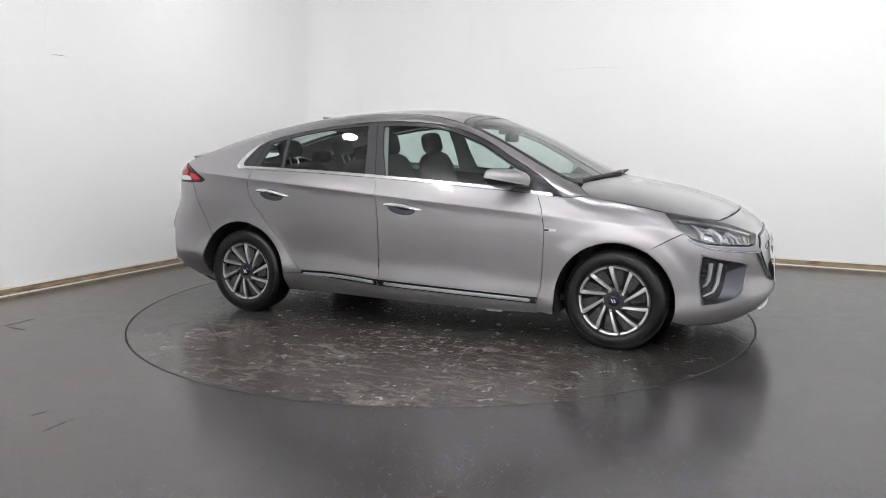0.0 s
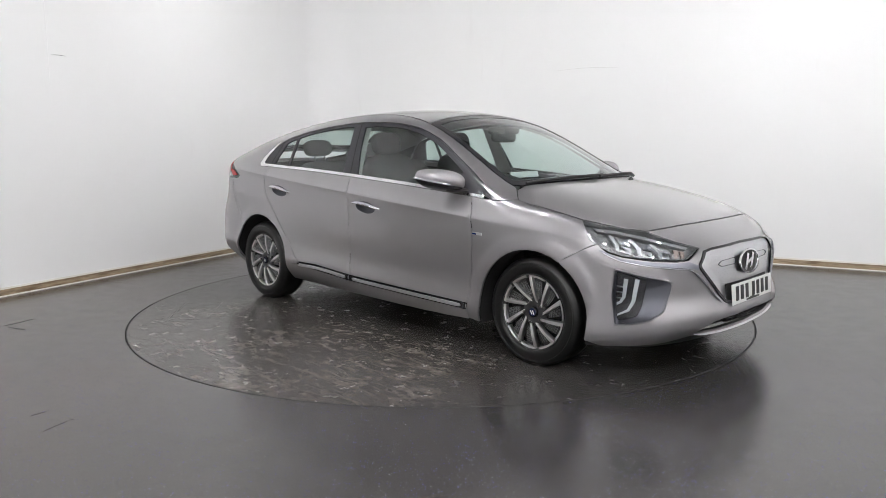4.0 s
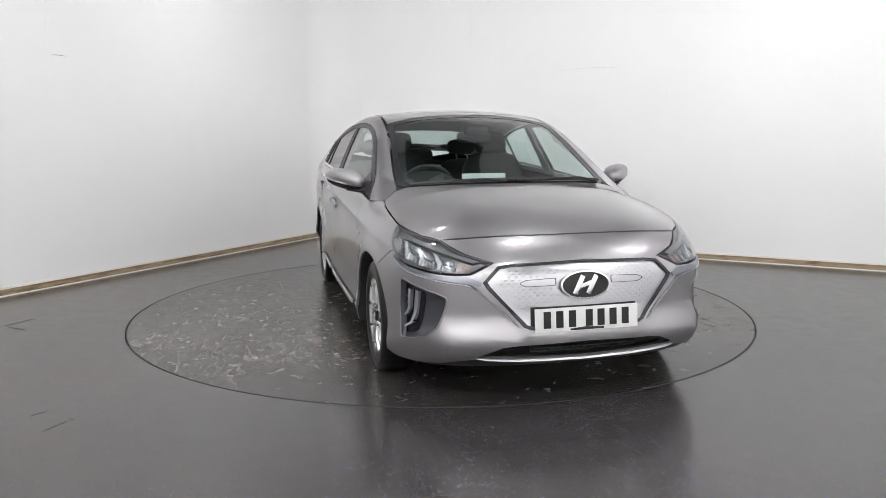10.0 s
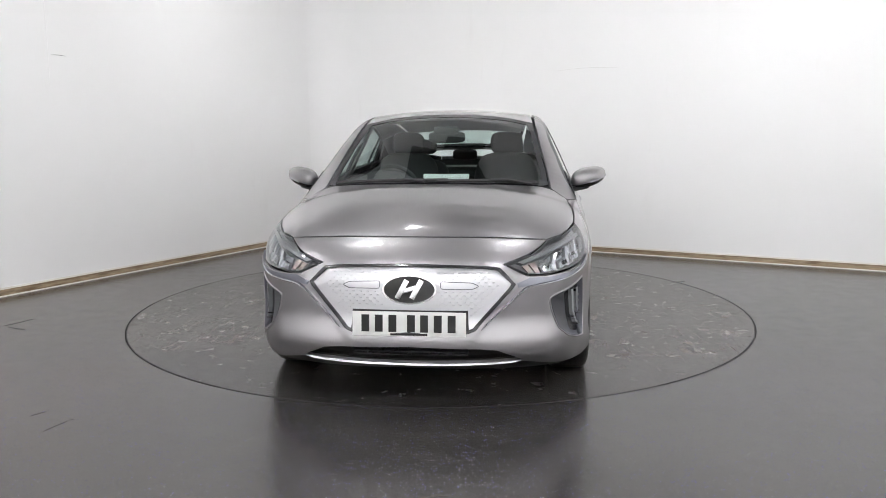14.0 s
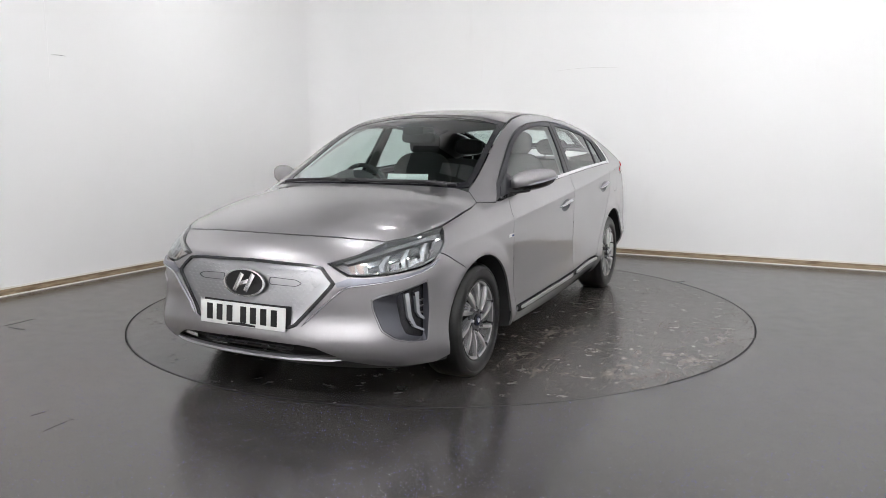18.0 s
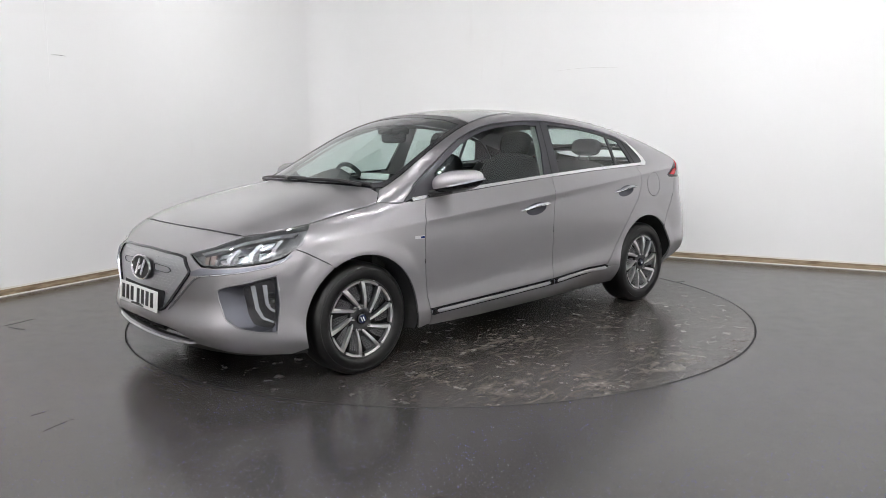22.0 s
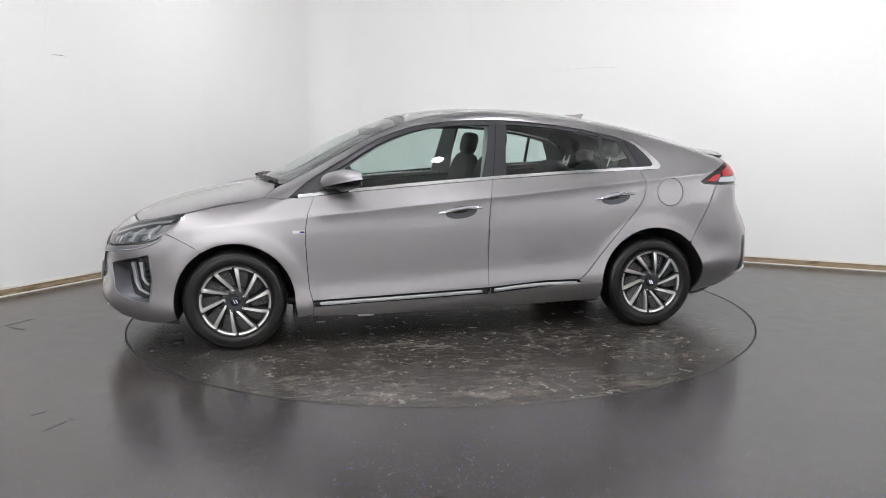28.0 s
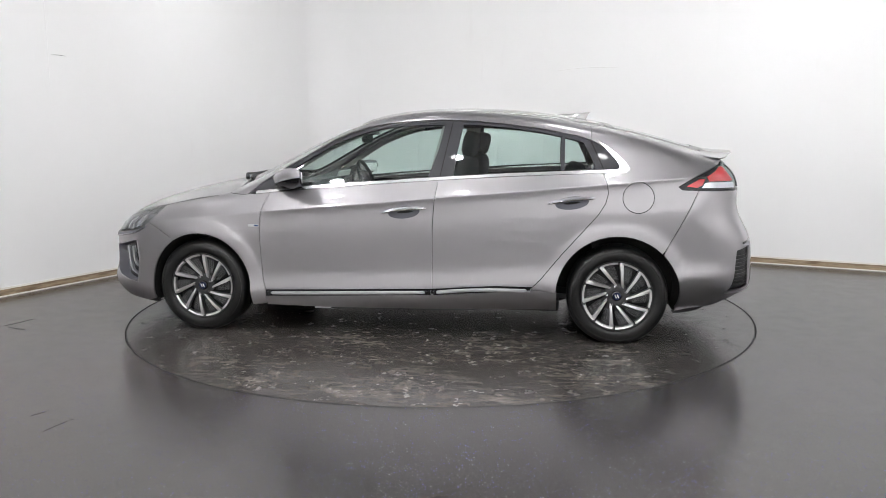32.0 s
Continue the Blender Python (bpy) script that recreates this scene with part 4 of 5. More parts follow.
        tube("wiper_arm", [(1.225 - .18 * (y2 / .75) ** 2, y2, float(on_top([(1.22 - .18 * (y2 / .75) ** 2, y2)])[0, 2]) + .012), (a[0] + .012, (a[1] + y2) / 2, a[2] + .006), (a[0], a[1], a[2] + .006)], [.016, .010, .007], BLACK, w, "", 6, .7)


def plate(name, m, mat, parent):
    """A number plate: a thin board with a row of plain dark bars in place of its characters."""
    p = empty(name, parent)
    p.matrix_basis = m
    tagged(p, "white number plate with dark bars")
    box("plate_board", (0, 0, 0), (.005, .52, .111), mat, p, .0015)
    for i, y in enumerate((.195, .132, .070, .010, -.075, -.138, -.200)):
        box("plate_bar", (.0035, y, .002), (.002, .036, .078), INK, p)
    box("plate_bar", (.0035, 0, -.048), (.002, .17, .009), INK, p)


def nose_panels():
    P = dict(degrees=True)
    top_ = seen_from_nose([(1.615, .776), (1.72, .742), (1.82, .697), (1.905, .622)])
    lamp = top_[:1] + [ (59.5, .735), (54, .684), (50, .664), (44, .652), (35, .640), (31, .642), (25.6, .690), (27, .699), (34, .727)] + top_[:0:-1]
    fog = [(51.8, .595), (46, .572), (39, .548), (36.2, .530), (36.6, .48), (38.5, .385), (42, .338), (47, .312), (51.5, .302), (52.5, .45)]
    grille = both([(0, .681), (20, .673), (23.3, .664), (26.3, .604), (25.6, .585), (16.2, .408), (14.5, .397), (0, .393)])
    trim = both([(0, .690), (20, .682), (24.0, .673), (27.3, .604), (26.5, .582), (16.9, .400), (15, .387), (0, .383)])
    scoop = both([(0, .322), (18, .312), (22, .304), (28.8, .253), (20, .247), (0, .240)])
    outer = both(seen_from_nose([(1.99, 0), (1.988, .13), (1.98, .26), (1.967, .37), (1.95, .47), (1.93, .55), (1.905, .622)]) + [(33, .724), (27, .697), (25, .689), (30.5, .637), (35, .634), (44, .646), (50, .658), (54, .677)] + from_side(FRONT_GAP)
                 + [(float(np.degrees(np.arctan2(on_side([q], 1)[0, 1], q[0] - 1.2))), q[1]) for q in arc(AXLE_F, HUB_Z, ARCH_F, 57, -16, 12)] + [(55, .178), (47, .188), (38, .207), (29.6, .238), (20, .232), (0, .226)])
    mirrored = lambda q: [(-a, b) for a, b in q]
    b = skin("front_bumper", outer, on_nose, GREY, CAR, 1, (trim, fog, mirrored(fog), scoop), step=.018, **P)
    skin("bumper_backing", both([(0, .75), (40, .73), (58, .69), (63, .55), (58, .32), (57, .22), (0, .24)]), on_nose, DARK, CAR, 1, step=.06, lift=-.05, depth=.002, **P)
    skin("grille_surround", trim, on_nose, GLOSS, CAR, 1, (grille,), step=.012, lift=.006, depth=.03, gap=0, label="dark gloss grille surround", **P)
    cover = skin("grille_cover", grille, on_nose, SATIN, CAR, 1, step=.02, lift=-.004, gap=0, label="silver closed grille cover", **P)
    # rows of small raised marks on the cover
    bm = bmesh.new()
    for r in range(17):
        z = .655 - r * .0145
        lim = float(np.interp(z, [.40, .60, .67], [15, 25, 22]))
        for c in range(-14, 15):
            a = c * 1.9 + (.95 if r % 2 else 0)
            if abs(a) > lim - 1.5 or (abs(a) < 7.2 and z > .50) or (abs(a) < 15.8 and z < .50) or (5.5 < abs(a) < 18 and .575 < z < .625):
                continue
            p = on_nose([(a, z)])[0]
            n = slope(p[None])[0]
            m = Matrix.Translation(p - n * .003) @ Vector(n).to_track_quat("X", "Z").to_matrix().to_4x4()
            q = [bm.verts.new(m @ Vector(v)) for v in ((0, -.0068, .0026), (0, .0068, .0026), (0, .0068, -.0026), (0, -.0068, -.0026))]
            t = [bm.verts.new(m @ Vector(v)) for v in ((.0032, -.004, .0010), (.0032, .004, .0010), (.0032, .004, -.0014), (.0032, -.004, -.0014))]
            bm.faces.new(t)
            for j in range(4):
                bm.faces.new((q[j], q[(j + 1) % 4], t[(j + 1) % 4], t[j]))
    tagged(part("grille_pattern", bm, SATIN, cover, "rows of small raised marks", False), kind="stuff")
    for s in (1, -1):
        pad = [(s * 8.2, .618), (s * 16.4, .612), (s * 18.2, .597), (s * 16.4, .582), (s * 8.2, .584)]
        nose_bead("cover_crease", pad, .0017, .0035, STEEL, cover, closed=True, lift=-.003, smooth=2)
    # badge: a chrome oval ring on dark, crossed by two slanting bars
    c = on_nose([(0, .582)])[0]
    n = slope(c[None])[0]
    turn = Matrix.Translation(c + n * .006) @ Vector(n).to_track_quat("Y", "Z").to_matrix().to_4x4() @ Matrix.Diagonal((1.2, 1, 1.22, 1))
    bm = bmesh.new()
    for i in range(48):
        a, e = 2 * math.pi * i / 48, 2 * math.pi * (i + 1) / 48
        ring = lambda w, k: [Vector((math.cos(w) * (.100 + o), y, math.sin(w) * (.052 + o * .9))) for o, y in ((.005, 0), (.004, .008), (-.003, .009), (-.005, .002))]
        p, q = [bm.verts.new(turn @ v) for v in ring(a, 0)], [bm.verts.new(turn @ v) for v in ring(e, 0)]
        for j in range(3):
            bm.faces.new((p[j], q[j], q[j + 1], p[j + 1]))
    bmesh.ops.remove_doubles(bm, verts=bm.verts, dist=1e-5)
    badge = part("nose_badge", bm, CHROME, CAR, "chrome oval badge with a dark field")
    bm = bmesh.new()
    bmesh.ops.create_circle(bm, cap_ends=True, segments=40, radius=1)
    bmesh.ops.transform(bm, matrix=turn @ Matrix.Translation((0, .002, 0)) @ Matrix.Diagonal((.102, 1, .050, 1)) @ Matrix.Rotation(radians(-90), 4, "X"), verts=bm.verts)
    part("badge_field", bm, INK, badge)
    for k in (-1, 1):
        bm = bmesh.new()
        box_into(bm, (0, 0, 0), (.021, .005, .080), .002)
        bmesh.ops.transform(bm, matrix=turn @ Matrix.Translation((k * .028, .006, 0)) @ Matrix.Rotation(radians(-28), 4, "Y"), verts=bm.verts)
        part("badge_bar", bm, CHROME, badge)
    bm = bmesh.new()
    box_into(bm, (0, 0, 0), (.052, .004, .017), .002)
    bmesh.ops.transform(bm, matrix=turn @ Matrix.Translation((0, .006, 0)) @ Matrix.Rotation(radians(18), 4, "Y"), verts=bm.verts)
    part("badge_bar", bm, CHROME, badge)
    plate("number_plate", pose(2.219, 0, .429, 0, -5, 0), WHITE, CAR)
    skin("plate_holder", both([(0, .487), (15.2, .487), (15.2, .378), (0, .372)]), on_nose, BLACK, CAR, 1, step=.03, lift=-.001, depth=.01, gap=0, **P)
    # lower opening: dark duct with two bars, bright lip below
    skin("lower_duct", scoop, on_nose, DARK, CAR, 1, step=.03, lift=-.045, depth=.0, gap=-.01, **P)
    for z in (.292, .272):
        skin("duct_bar", both([(0, z + .004), (15, z + .003), (15, z - .005), (0, z - .005)]), on_nose, BLACK, CAR, 1, step=.02, lift=-.015, depth=.02, gap=0, **P)
    lip = [(28.6, .250), (24, .243), (14, .236), (0, .233)]
    nose_bead("bright_lip", lip + [(-a, z) for a, z in lip[-2::-1]], .0030, .008, SATIN, CAR, "bright lower lip", lift=.004, smooth=12)
    skin("front_skirt", both([(0, .227), (20, .231), (29, .243), (38, .222), (50, .20), (60, .19), (60, .165), (40, .17), (0, .18)]), on_nose, BLACK, CAR, 1, step=.03, lift=-.012, depth=.02, **P)
    # raised crease that runs from the grille's corner under each lamp
    for s in (1, -1):
        L = lambda q: [(s * a, b) for a, b in q]
        # the bodywork ledge's shading is put into this strip's blue-grey colour
        skin("lamp_sill", L([(27.6, .606), (31, .628), (36, .626), (44, .637), (50, .648), (56, .690), (56, .680), (50, .638), (44, .622), (34, .603), (27.9, .588)]), on_nose, LEDGE, CAR, 1, step=.010, lift=.009, depth=.018, gap=0, label="ledge strip under the headlight, its shading painted blue-grey", **P)
        # pale colour stands for the highlight along this body-coloured edge
        nose_bead("bumper_ridge", L([(56, .684), (53, .656), (50, .637), (44, .619), (36, .602), (31, .592), (29.2, .578), (27.5, .552), (22, .462), (18.2, .398)]), .0055, .014, RIDGE, CAR, "body edge from the headlight to the grille, its highlight painted pale")
        nose_bead("recess_edge", L(fog), .0045, .0055, GREY, CAR, closed=True)
        headlamp(s, L(lamp))
        fog_lamp(s, L(fog), L)


def nose_bead(name, pts, half, out, mat, parent, label="", closed=False, lift=0.0, smooth=6):
    """A slim rounded bead laid along a line on the nose."""
    k = np.array([.0166, 1.0])
    q = np.array(pts, float) * k
    if closed:
        q = densify(q, .006)
    else:
        q = np.vstack([densify(q[i:i + 2], .006)[:int(np.ceil(np.linalg.norm(q[i + 1] - q[i]) / .006))] for i in range(len(q) - 1)] + [q[-1:]])
    for _ in range(smooth):
        m = (np.roll(q, 1, 0) + 2 * q + np.roll(q, -1, 0)) / 4
        if not closed:
            m[0], m[-1] = q[0], q[-1]
        q = m
    p = on_nose(q / k)
    n = slope(p)
    t = np.roll(p, -1, 0) - np.roll(p, 1, 0)
    if not closed:
        t[0], t[-1] = p[1] - p[0], p[-1] - p[-2]
    w = np.cross(n, t / np.linalg.norm(t, axis=1)[:, None])
    p = p + n * lift
    bm = bmesh.new()
    rows = []
    for i in range(len(p)):
        e = 1 if closed else min(1.0, .3 + min(i, len(p) - 1 - i) / 8)
        rows.append([bm.verts.new(p[i] + w[i] * a * half * e + n[i] * b * out * e) for a, b in ((-1, -.4), (-.8, .55), (-.3, .95), (.3, .95), (.8, .55), (1, -.4))])
    for i in range(len(rows) - (0 if closed else 1)):
        c, d = rows[i], rows[(i + 1) % len(rows)]
        for j in range(5):
            bm.faces.new((c[j], c[j + 1], d[j + 1], d[j]))
    return part(name, bm, mat, parent, label)


def headlamp(s, outline):
    P = dict(degrees=True)
    h = tagged(empty("headlight", CAR), "clear headlight with stacked reflector bowls")
    skin("lamp_housing", outline, on_nose, LAMPGREY, h, 1, step=.02, lift=-.034, depth=.004, gap=.001, **P)
    skin("lamp_rim", outline, on_nose, LAMPGREY, h, 1, (shrink(np.array(outline) * (.0166, 1), .0065) / (.0166, 1),), step=.015, lift=.0, depth=.03, **P)
    L = lambda q: [(s * a, b) for a, b in q]
    hi = lambda q: float(np.interp(q, [29, 36, 44, 50, 56], [.684, .714, .747, .768, .778]))
    lo = lambda q: float(np.interp(q, [31, 36, 44, 50, 56], [.650, .650, .661, .676, .708]))
    # three cells: a light blade bent like an arrowhead, beside two bright bowls; dark end towards the wing
    for a, b in ((51.6, 46.9), (45.6, 40.9), (39.6, 35.2)):
        mid = lambda q: lo(q) + .46 * (hi(q) - lo(q))
        up = L([(a + .2, hi(a) - .006), (b + .6, hi(b) - .006), (b + .2, mid(b) + .005), (a - 1.3, mid(a) + .004)])
        dn = L([(a - 1.3, mid(a) - .002), (b + .2, mid(b) - .002), (b + .4, lo(b) + .004), (a - 1.0, lo(a) + .005)])
        skin("reflector_bowl", up, on_nose, BOWL, h, 1, step=.008, lift=-.022, depth=.014, gap=0, dome=-.010, **P)
        skin("reflector_bowl", dn, on_nose, BOWL, h, 1, step=.008, lift=-.022, depth=.014, gap=0, dome=-.012, **P)
        blade = L([(a - .1, lo(a) + .003), (a - .9, lo(a) + .003), (a - 1.2, mid(a) - .001), (a + 1.2, hi(a) - .002), (a + 2.2, hi(a) - .001), (a + .1, mid(a) - .003)])
        skin("light_blade", blade, on_nose, LENS, h, 1, step=.01, lift=-.010, depth=.016, gap=0, **P)
        skin("bowl_divider", L([(b + .3, mid(b) + .003), (b - .5, mid(b) + .001), (b - .4, lo(b) + .003), (b + .2, lo(b) + .003)]), on_nose, LAMPGREY, h, 1, step=.01, lift=-.012, depth=.016, gap=0, **P)
    for a, b in ((34.2, 32.4), (32.0, 30.4)):
        skin("indicator", L([(a, hi(a) - .004), (b, hi(b) - .004), (b + .9, lo(b) + .005), (a + .4, lo(a) + .003)]), on_nose, AMBER, h, 1, step=.01, lift=-.018, depth=.01, gap=0, dome=-.006, label="pale amber indicator bowl", **P)
    brow = L([(58.5, .797), (51, .786), (44, .764), (36, .730), (29, .698), (30.5, .689), (36, .715), (44, .748), (51, .770), (57, .779)])
    skin("lamp_brow", brow, on_nose, LAMPGREY, h, 1, step=.012, lift=-.006, depth=.02, gap=.001, **P)
    for i in range(22):
        a = 35 + i * 1.0
        nose_bead("brow_notch", L([(a, float(np.interp(a, [29, 36, 44, 51, 58.5], [.698, .730, .764, .786, .797])) - .004), (a + .35, float(np.interp(a, [29, 36, 44, 51, 58.5], [.698, .730, .764, .786, .797])) - .003)]), .0016, .003, BOWL, h, lift=.001, smooth=0)
    skin("lamp_end", L([(60.5, .775), (55.6, .772), (53.6, .700), (56.5, .712), (59.3, .738)]), on_nose, LAMPGREY, h, 1, step=.012, lift=-.012, depth=.02, gap=0, **P)
    skin("lens", outline, on_nose, CLEAR, h, 1, step=.03, lift=.001, depth=.002, gap=.002, label="clear lens", **P)


def funnel(name, outer, inner, deep, mat, parent, n=64):
    """A sloping wall from one outline on the nose inwards to a deeper one."""
    def even(poly):
        poly = np.array(poly, float)
        at = np.append(0, np.cumsum(np.linalg.norm((np.roll(poly, -1, 0) - poly) * (.0166, 1), axis=1)))
        ring = np.vstack([poly, poly[:1]])
        t = np.linspace(0, at[-1], n, endpoint=False)
        return np.column_stack([np.interp(t, at, ring[:, 0]), np.interp(t, at, ring[:, 1])])
    a, b = on_nose(even(outer)), on_nose(even(inner))
    b = b - slope(b) * deep
    bm = bmesh.new()
    rows = [[bm.verts.new(q) for q in w] for w in (a + slope(a) * .002, b)]
    for i in range(n):
        bm.faces.new((rows[0][i], rows[0][(i + 1) % n], rows[1][(i + 1) % n], rows[1][i]))
    part(name, bm, mat, parent)


def fog_lamp(s, outline, L):
    P = dict(degrees=True)
    f = tagged(empty("daytime_lamp", CAR), "lamp recess with two light blades")
    inner = L([(51.4, .578), (46.5, .560), (43.2, .535), (43.6, .50), (44.6, .41), (46.0, .352), (48.5, .334), (51.3, .325)])
    ring = shrink(np.array(outline) * (.0166, 1), .007) / (.0166, 1)
    skin("recess_frame", outline, on_nose, STEEL, f, 1, (ring.tolist(),), step=.010, lift=.002, depth=.012, gap=.001, label="blue-grey lamp recess frame", **P)
    funnel("recess_wall", ring, inner, .026, STEEL, f)
    skin("recess", inner, on_nose, GLOSS, f, 1, step=.02, lift=-.025, depth=.0, gap=-.006, **P)
    for q in ([(46.2, .548), (45.0, .545), (46.0, .43), (47.6, .380), (50.8, .352), (50.8, .362), (48.2, .388), (47.0, .435)], [(49.2, .548), (48.0, .546), (48.6, .45), (49.7, .42), (51.0, .407), (51.0, .420), (50.1, .432), (49.5, .455)]):
        skin("light_blade", L(q), on_nose, BLADE, f, 1, step=.01, lift=-.006, depth=.018, gap=0, label="clear light blade", **P)
    for z in (.50, .47, .44):
        skin("recess_fin", L([(51.2, z + .006), (49.6, z + .004), (49.6, z - .002), (51.2, z)]), on_nose, BLACK, f, 1, step=.02, lift=-.012, depth=.03, gap=0, **P)


def tail_panels():
    P = dict(degrees=True)
    arch = [(float(np.degrees(np.arctan2(on_side([q], 1)[0, 1], -1.2 - q[0]))), q[1]) for q in arc(AXLE_R, HUB_Z, ARCH_R, 136, 196, 10)]
    vent = [(43.5, .585), (37.5, .61), (36.0, .60), (36.5, .36), (39, .342), (45, .335)]
    m = lambda q: [(-a, b) for a, b in q]
    outer = both([(0, .80), (28, .80), (33, .945), (45, .945)] + from_side(rear_gap(), -1.2) + arch + [(52, .215), (40, .235), (20, .245), (0, .25)])
    skin("rear_bumper", outer, on_tail, GREY, CAR, 1, (vent, m(vent)), step=.028, **P)
    skin("tailgate", both([(0, 1.095), (19, 1.09), (19, .955), (33, .948), (28, .803), (0, .803)]), on_tail, GREY, CAR, 1, step=.04, **P)
    skin("bumper_backing", both([(0, 1.1), (36, 1.08), (52, .96), (60, .6), (56, .32), (54, .24), (0, .27)]), on_tail, DARK, CAR, 1, step=.06, lift=-.05, depth=.002, **P)
    for s in (1, -1):
        L = lambda q: [(s * a, b) for a, b in q]
        t = tagged(empty("tail_light", CAR), "red and clear tail light with a black rim")
        out = L(from_side([(-1.69, .969), (-1.715, .951), (-1.81, .947)], -1.2) + [(40, .946), (19, .956), (19, 1.088), (30, 1.118)] + from_side([(-1.99, 1.130), (-1.89, 1.083), (-1.79, 1.033)], -1.2))
        skin("lamp_rim", out, on_tail, GLOSS, t, 1, step=.02, lift=-.004, **P)
        skin("red_lens", L([*from_side([(-1.735, .972), (-1.81, 1.015), (-1.845, 1.017), (-1.83, .98), (-1.80, .965)], -1.2)]), on_tail, RED, t, 1, step=.012, lift=.002, depth=.006, gap=0, dome=.004, **P)
        skin("red_lens", L([*from_side([(-1.855, 1.03), (-1.93, 1.085), (-1.955, 1.09), (-1.985, 1.05), (-2.02, 1.004), (-1.87, 1.002)], -1.2)]), on_tail, RED, t, 1, step=.012, lift=.002, depth=.006, gap=0, dome=.004, **P)
        skin("clear_lens", L([*from_side([(-1.845, .993), (-1.87, .996), (-2.025, .996), (-2.03, .963), (-1.825, .963)], -1.2)]), on_tail, LENS, t, 1, step=.012, lift=.002, depth=.006, gap=0, **P)
        skin("dark_lens", L([(37.0, .965), (37.5, 1.05), (38.5, 1.10), (34, 1.105), (22, 1.08), (22, .965)]), on_tail, SMOKE, t, 1, step=.02, lift=.002, depth=.006, gap=0, **P)
        v = skin("rear_vent", L(vent), on_tail, BLACK, CAR, 1, step=.02, lift=-.02, depth=.02, **P)
        for z in np.arange(.37, .56, .022):
            skin("vent_bar", L([(43.6, z), (37, z + .004), (37, z + .011), (43.6, z + .007)]), on_tail, SLATE, v, 1, step=.03, lift=-.010, depth=.012, gap=0, **P)
        skin("vent_lip", L([(45.4, .340), (39, .347), (36, .362), (36, .345), (39, .330), (45.4, .322)]), on_tail, SATIN, v, 1, step=.015, lift=.004, depth=.012, gap=0, **P)
        skin("reflector", L([(41, .634), (36.4, .648), (36.4, .634), (41, .622)]), on_tail, SMOKE, CAR, 1, step=.02, lift=.002, depth=.004, gap=0, **P)
    skin("rear_skirt", both([(0, .247), (20, .243), (40, .233), (52, .213), (58, .20), (57, .18), (0, .19)]), on_tail, BLACK, CAR, 1, step=.03, lift=-.012, **P)


def wheel(x, y, s, phase):
    """An alloy wheel: tyre, barrel, ten slanting bright blades over dark pockets, five perforated inserts, hub cap and nuts."""
    w = tagged(empty("wheel", CAR), "ten-spoke machined alloy wheel with a black tyre")
    w.matrix_basis = Matrix.Translation((x, s * y, HUB_Z)) @ (Matrix() if s > 0 else Matrix.Rotation(math.pi, 4, "Z"))
    R = HUB_Z + .008
    bm = bmesh.new()
    lathe_into(bm, [(.213, -.165), (.25, -.182), (.285, -.180), (R - .012, -.168), (R - .002, -.150), (R, -.12), (R, -.03), (R - .002, .0), (R - .010, .018), (R - .016, .022), (.285, .030), (.276, .033), (.274, .031), (.262, .034), (.240, .034), (.225, .030), (.217, .022), (.212, .005), (.212, -.165)], 72)
    tyre = part("tyre", bm, RUBBER, w, "black rubber tyre")
    # grooves round the tread
    bm = bmesh.new()
    for yy in (-.115, -.09, -.06, -.035):
        lathe_into(bm, [(R + .0006, yy - .004), (R - .001, yy), (R + .0006, yy + .004)], 60)
    part("tread_groove", bm, DARK, tyre)
    bm = bmesh.new()
    lathe_into(bm, [(.217, .021), (.2165, .026), (.2125, .0265), (.2085, .021)], 64)
    part("rim", bm, SLATE, w, "dark rim edge")
    bm = bmesh.new()
    lathe_into(bm, [(.2086, .0205), (.203, .012), (.199, .0), (.192, -.06), (.19, -.16)], 64)
    part("barrel", bm, SLATE, w, "dark inner barrel")
    bm = bmesh.new()
    lathe_into(bm, [(.198, -.035), (.10, -.03), (.06, -.02), (.0, -.02)], 48)
    part("brake_disc", bm, DARK, w)
    bm = bmesh.new()
    lathe_into(bm, [(.135, -.055), (.132, -.045), (.06, -.04)], 48)
    part("dark_pocket", bm, SLATE, w)
    for i in range(10):
        a0 = radians(36 * i + phase)
        # bright blade: a straight slanting wedge, wider towards the rim
        tip, root = Vector((math.cos(a0), 0, math.sin(a0))) * .206, Vector((math.cos(a0 + radians(34)), 0, math.sin(a0 + radians(34)))) * .053
        along = (tip - root).normalized()
        k = Vector((along.z, 0, -along.x))
        bm = bmesh.new()
        rows = []
        for t in np.linspace(0, 1, 7):
            half = .0056 + .0064 * t
            yy = .010 + .012 * math.sin(math.pi * t * .9) + .003 * t
            rows.append([bm.verts.new(root + (tip - root) * t + k * o + Vector((0, yy + d, 0))) for o, d in ((-half * 1.15, -.024), (-half, -.001), (-half * .85, 0), (half * .9, -.002), (half, -.004), (half * 1.2, -.028))])
        for p, q in zip(rows, rows[1:]):
            for j in range(5):
                bm.faces.new((p[j], q[j], q[j + 1], p[j + 1]))
        bm.faces.new(rows[-1])
        part("spoke", bm, ALLOY, w, "bright machined spoke")
        bm = bmesh.new()
        lathe_into(bm, [(.2115, .020), (.2090, .0225), (.1970, .0195), (.195, -.006)], 10, 36 * i + phase - 1, 31.0)
        part("rim_blade", bm, ALLOY, w, "bright machined rim blade")
        bm = bmesh.new()
        for rr in range(7):
            for cc in range(4):
                r, a = .105 + rr * .0115, radians(36 * i + phase + 6.0 + cc * 5.0 + (1 - rr / 7) * 10)
                p = Vector((math.cos(a) * r, .0065 + .004 * rr / 7, math.sin(a) * r))
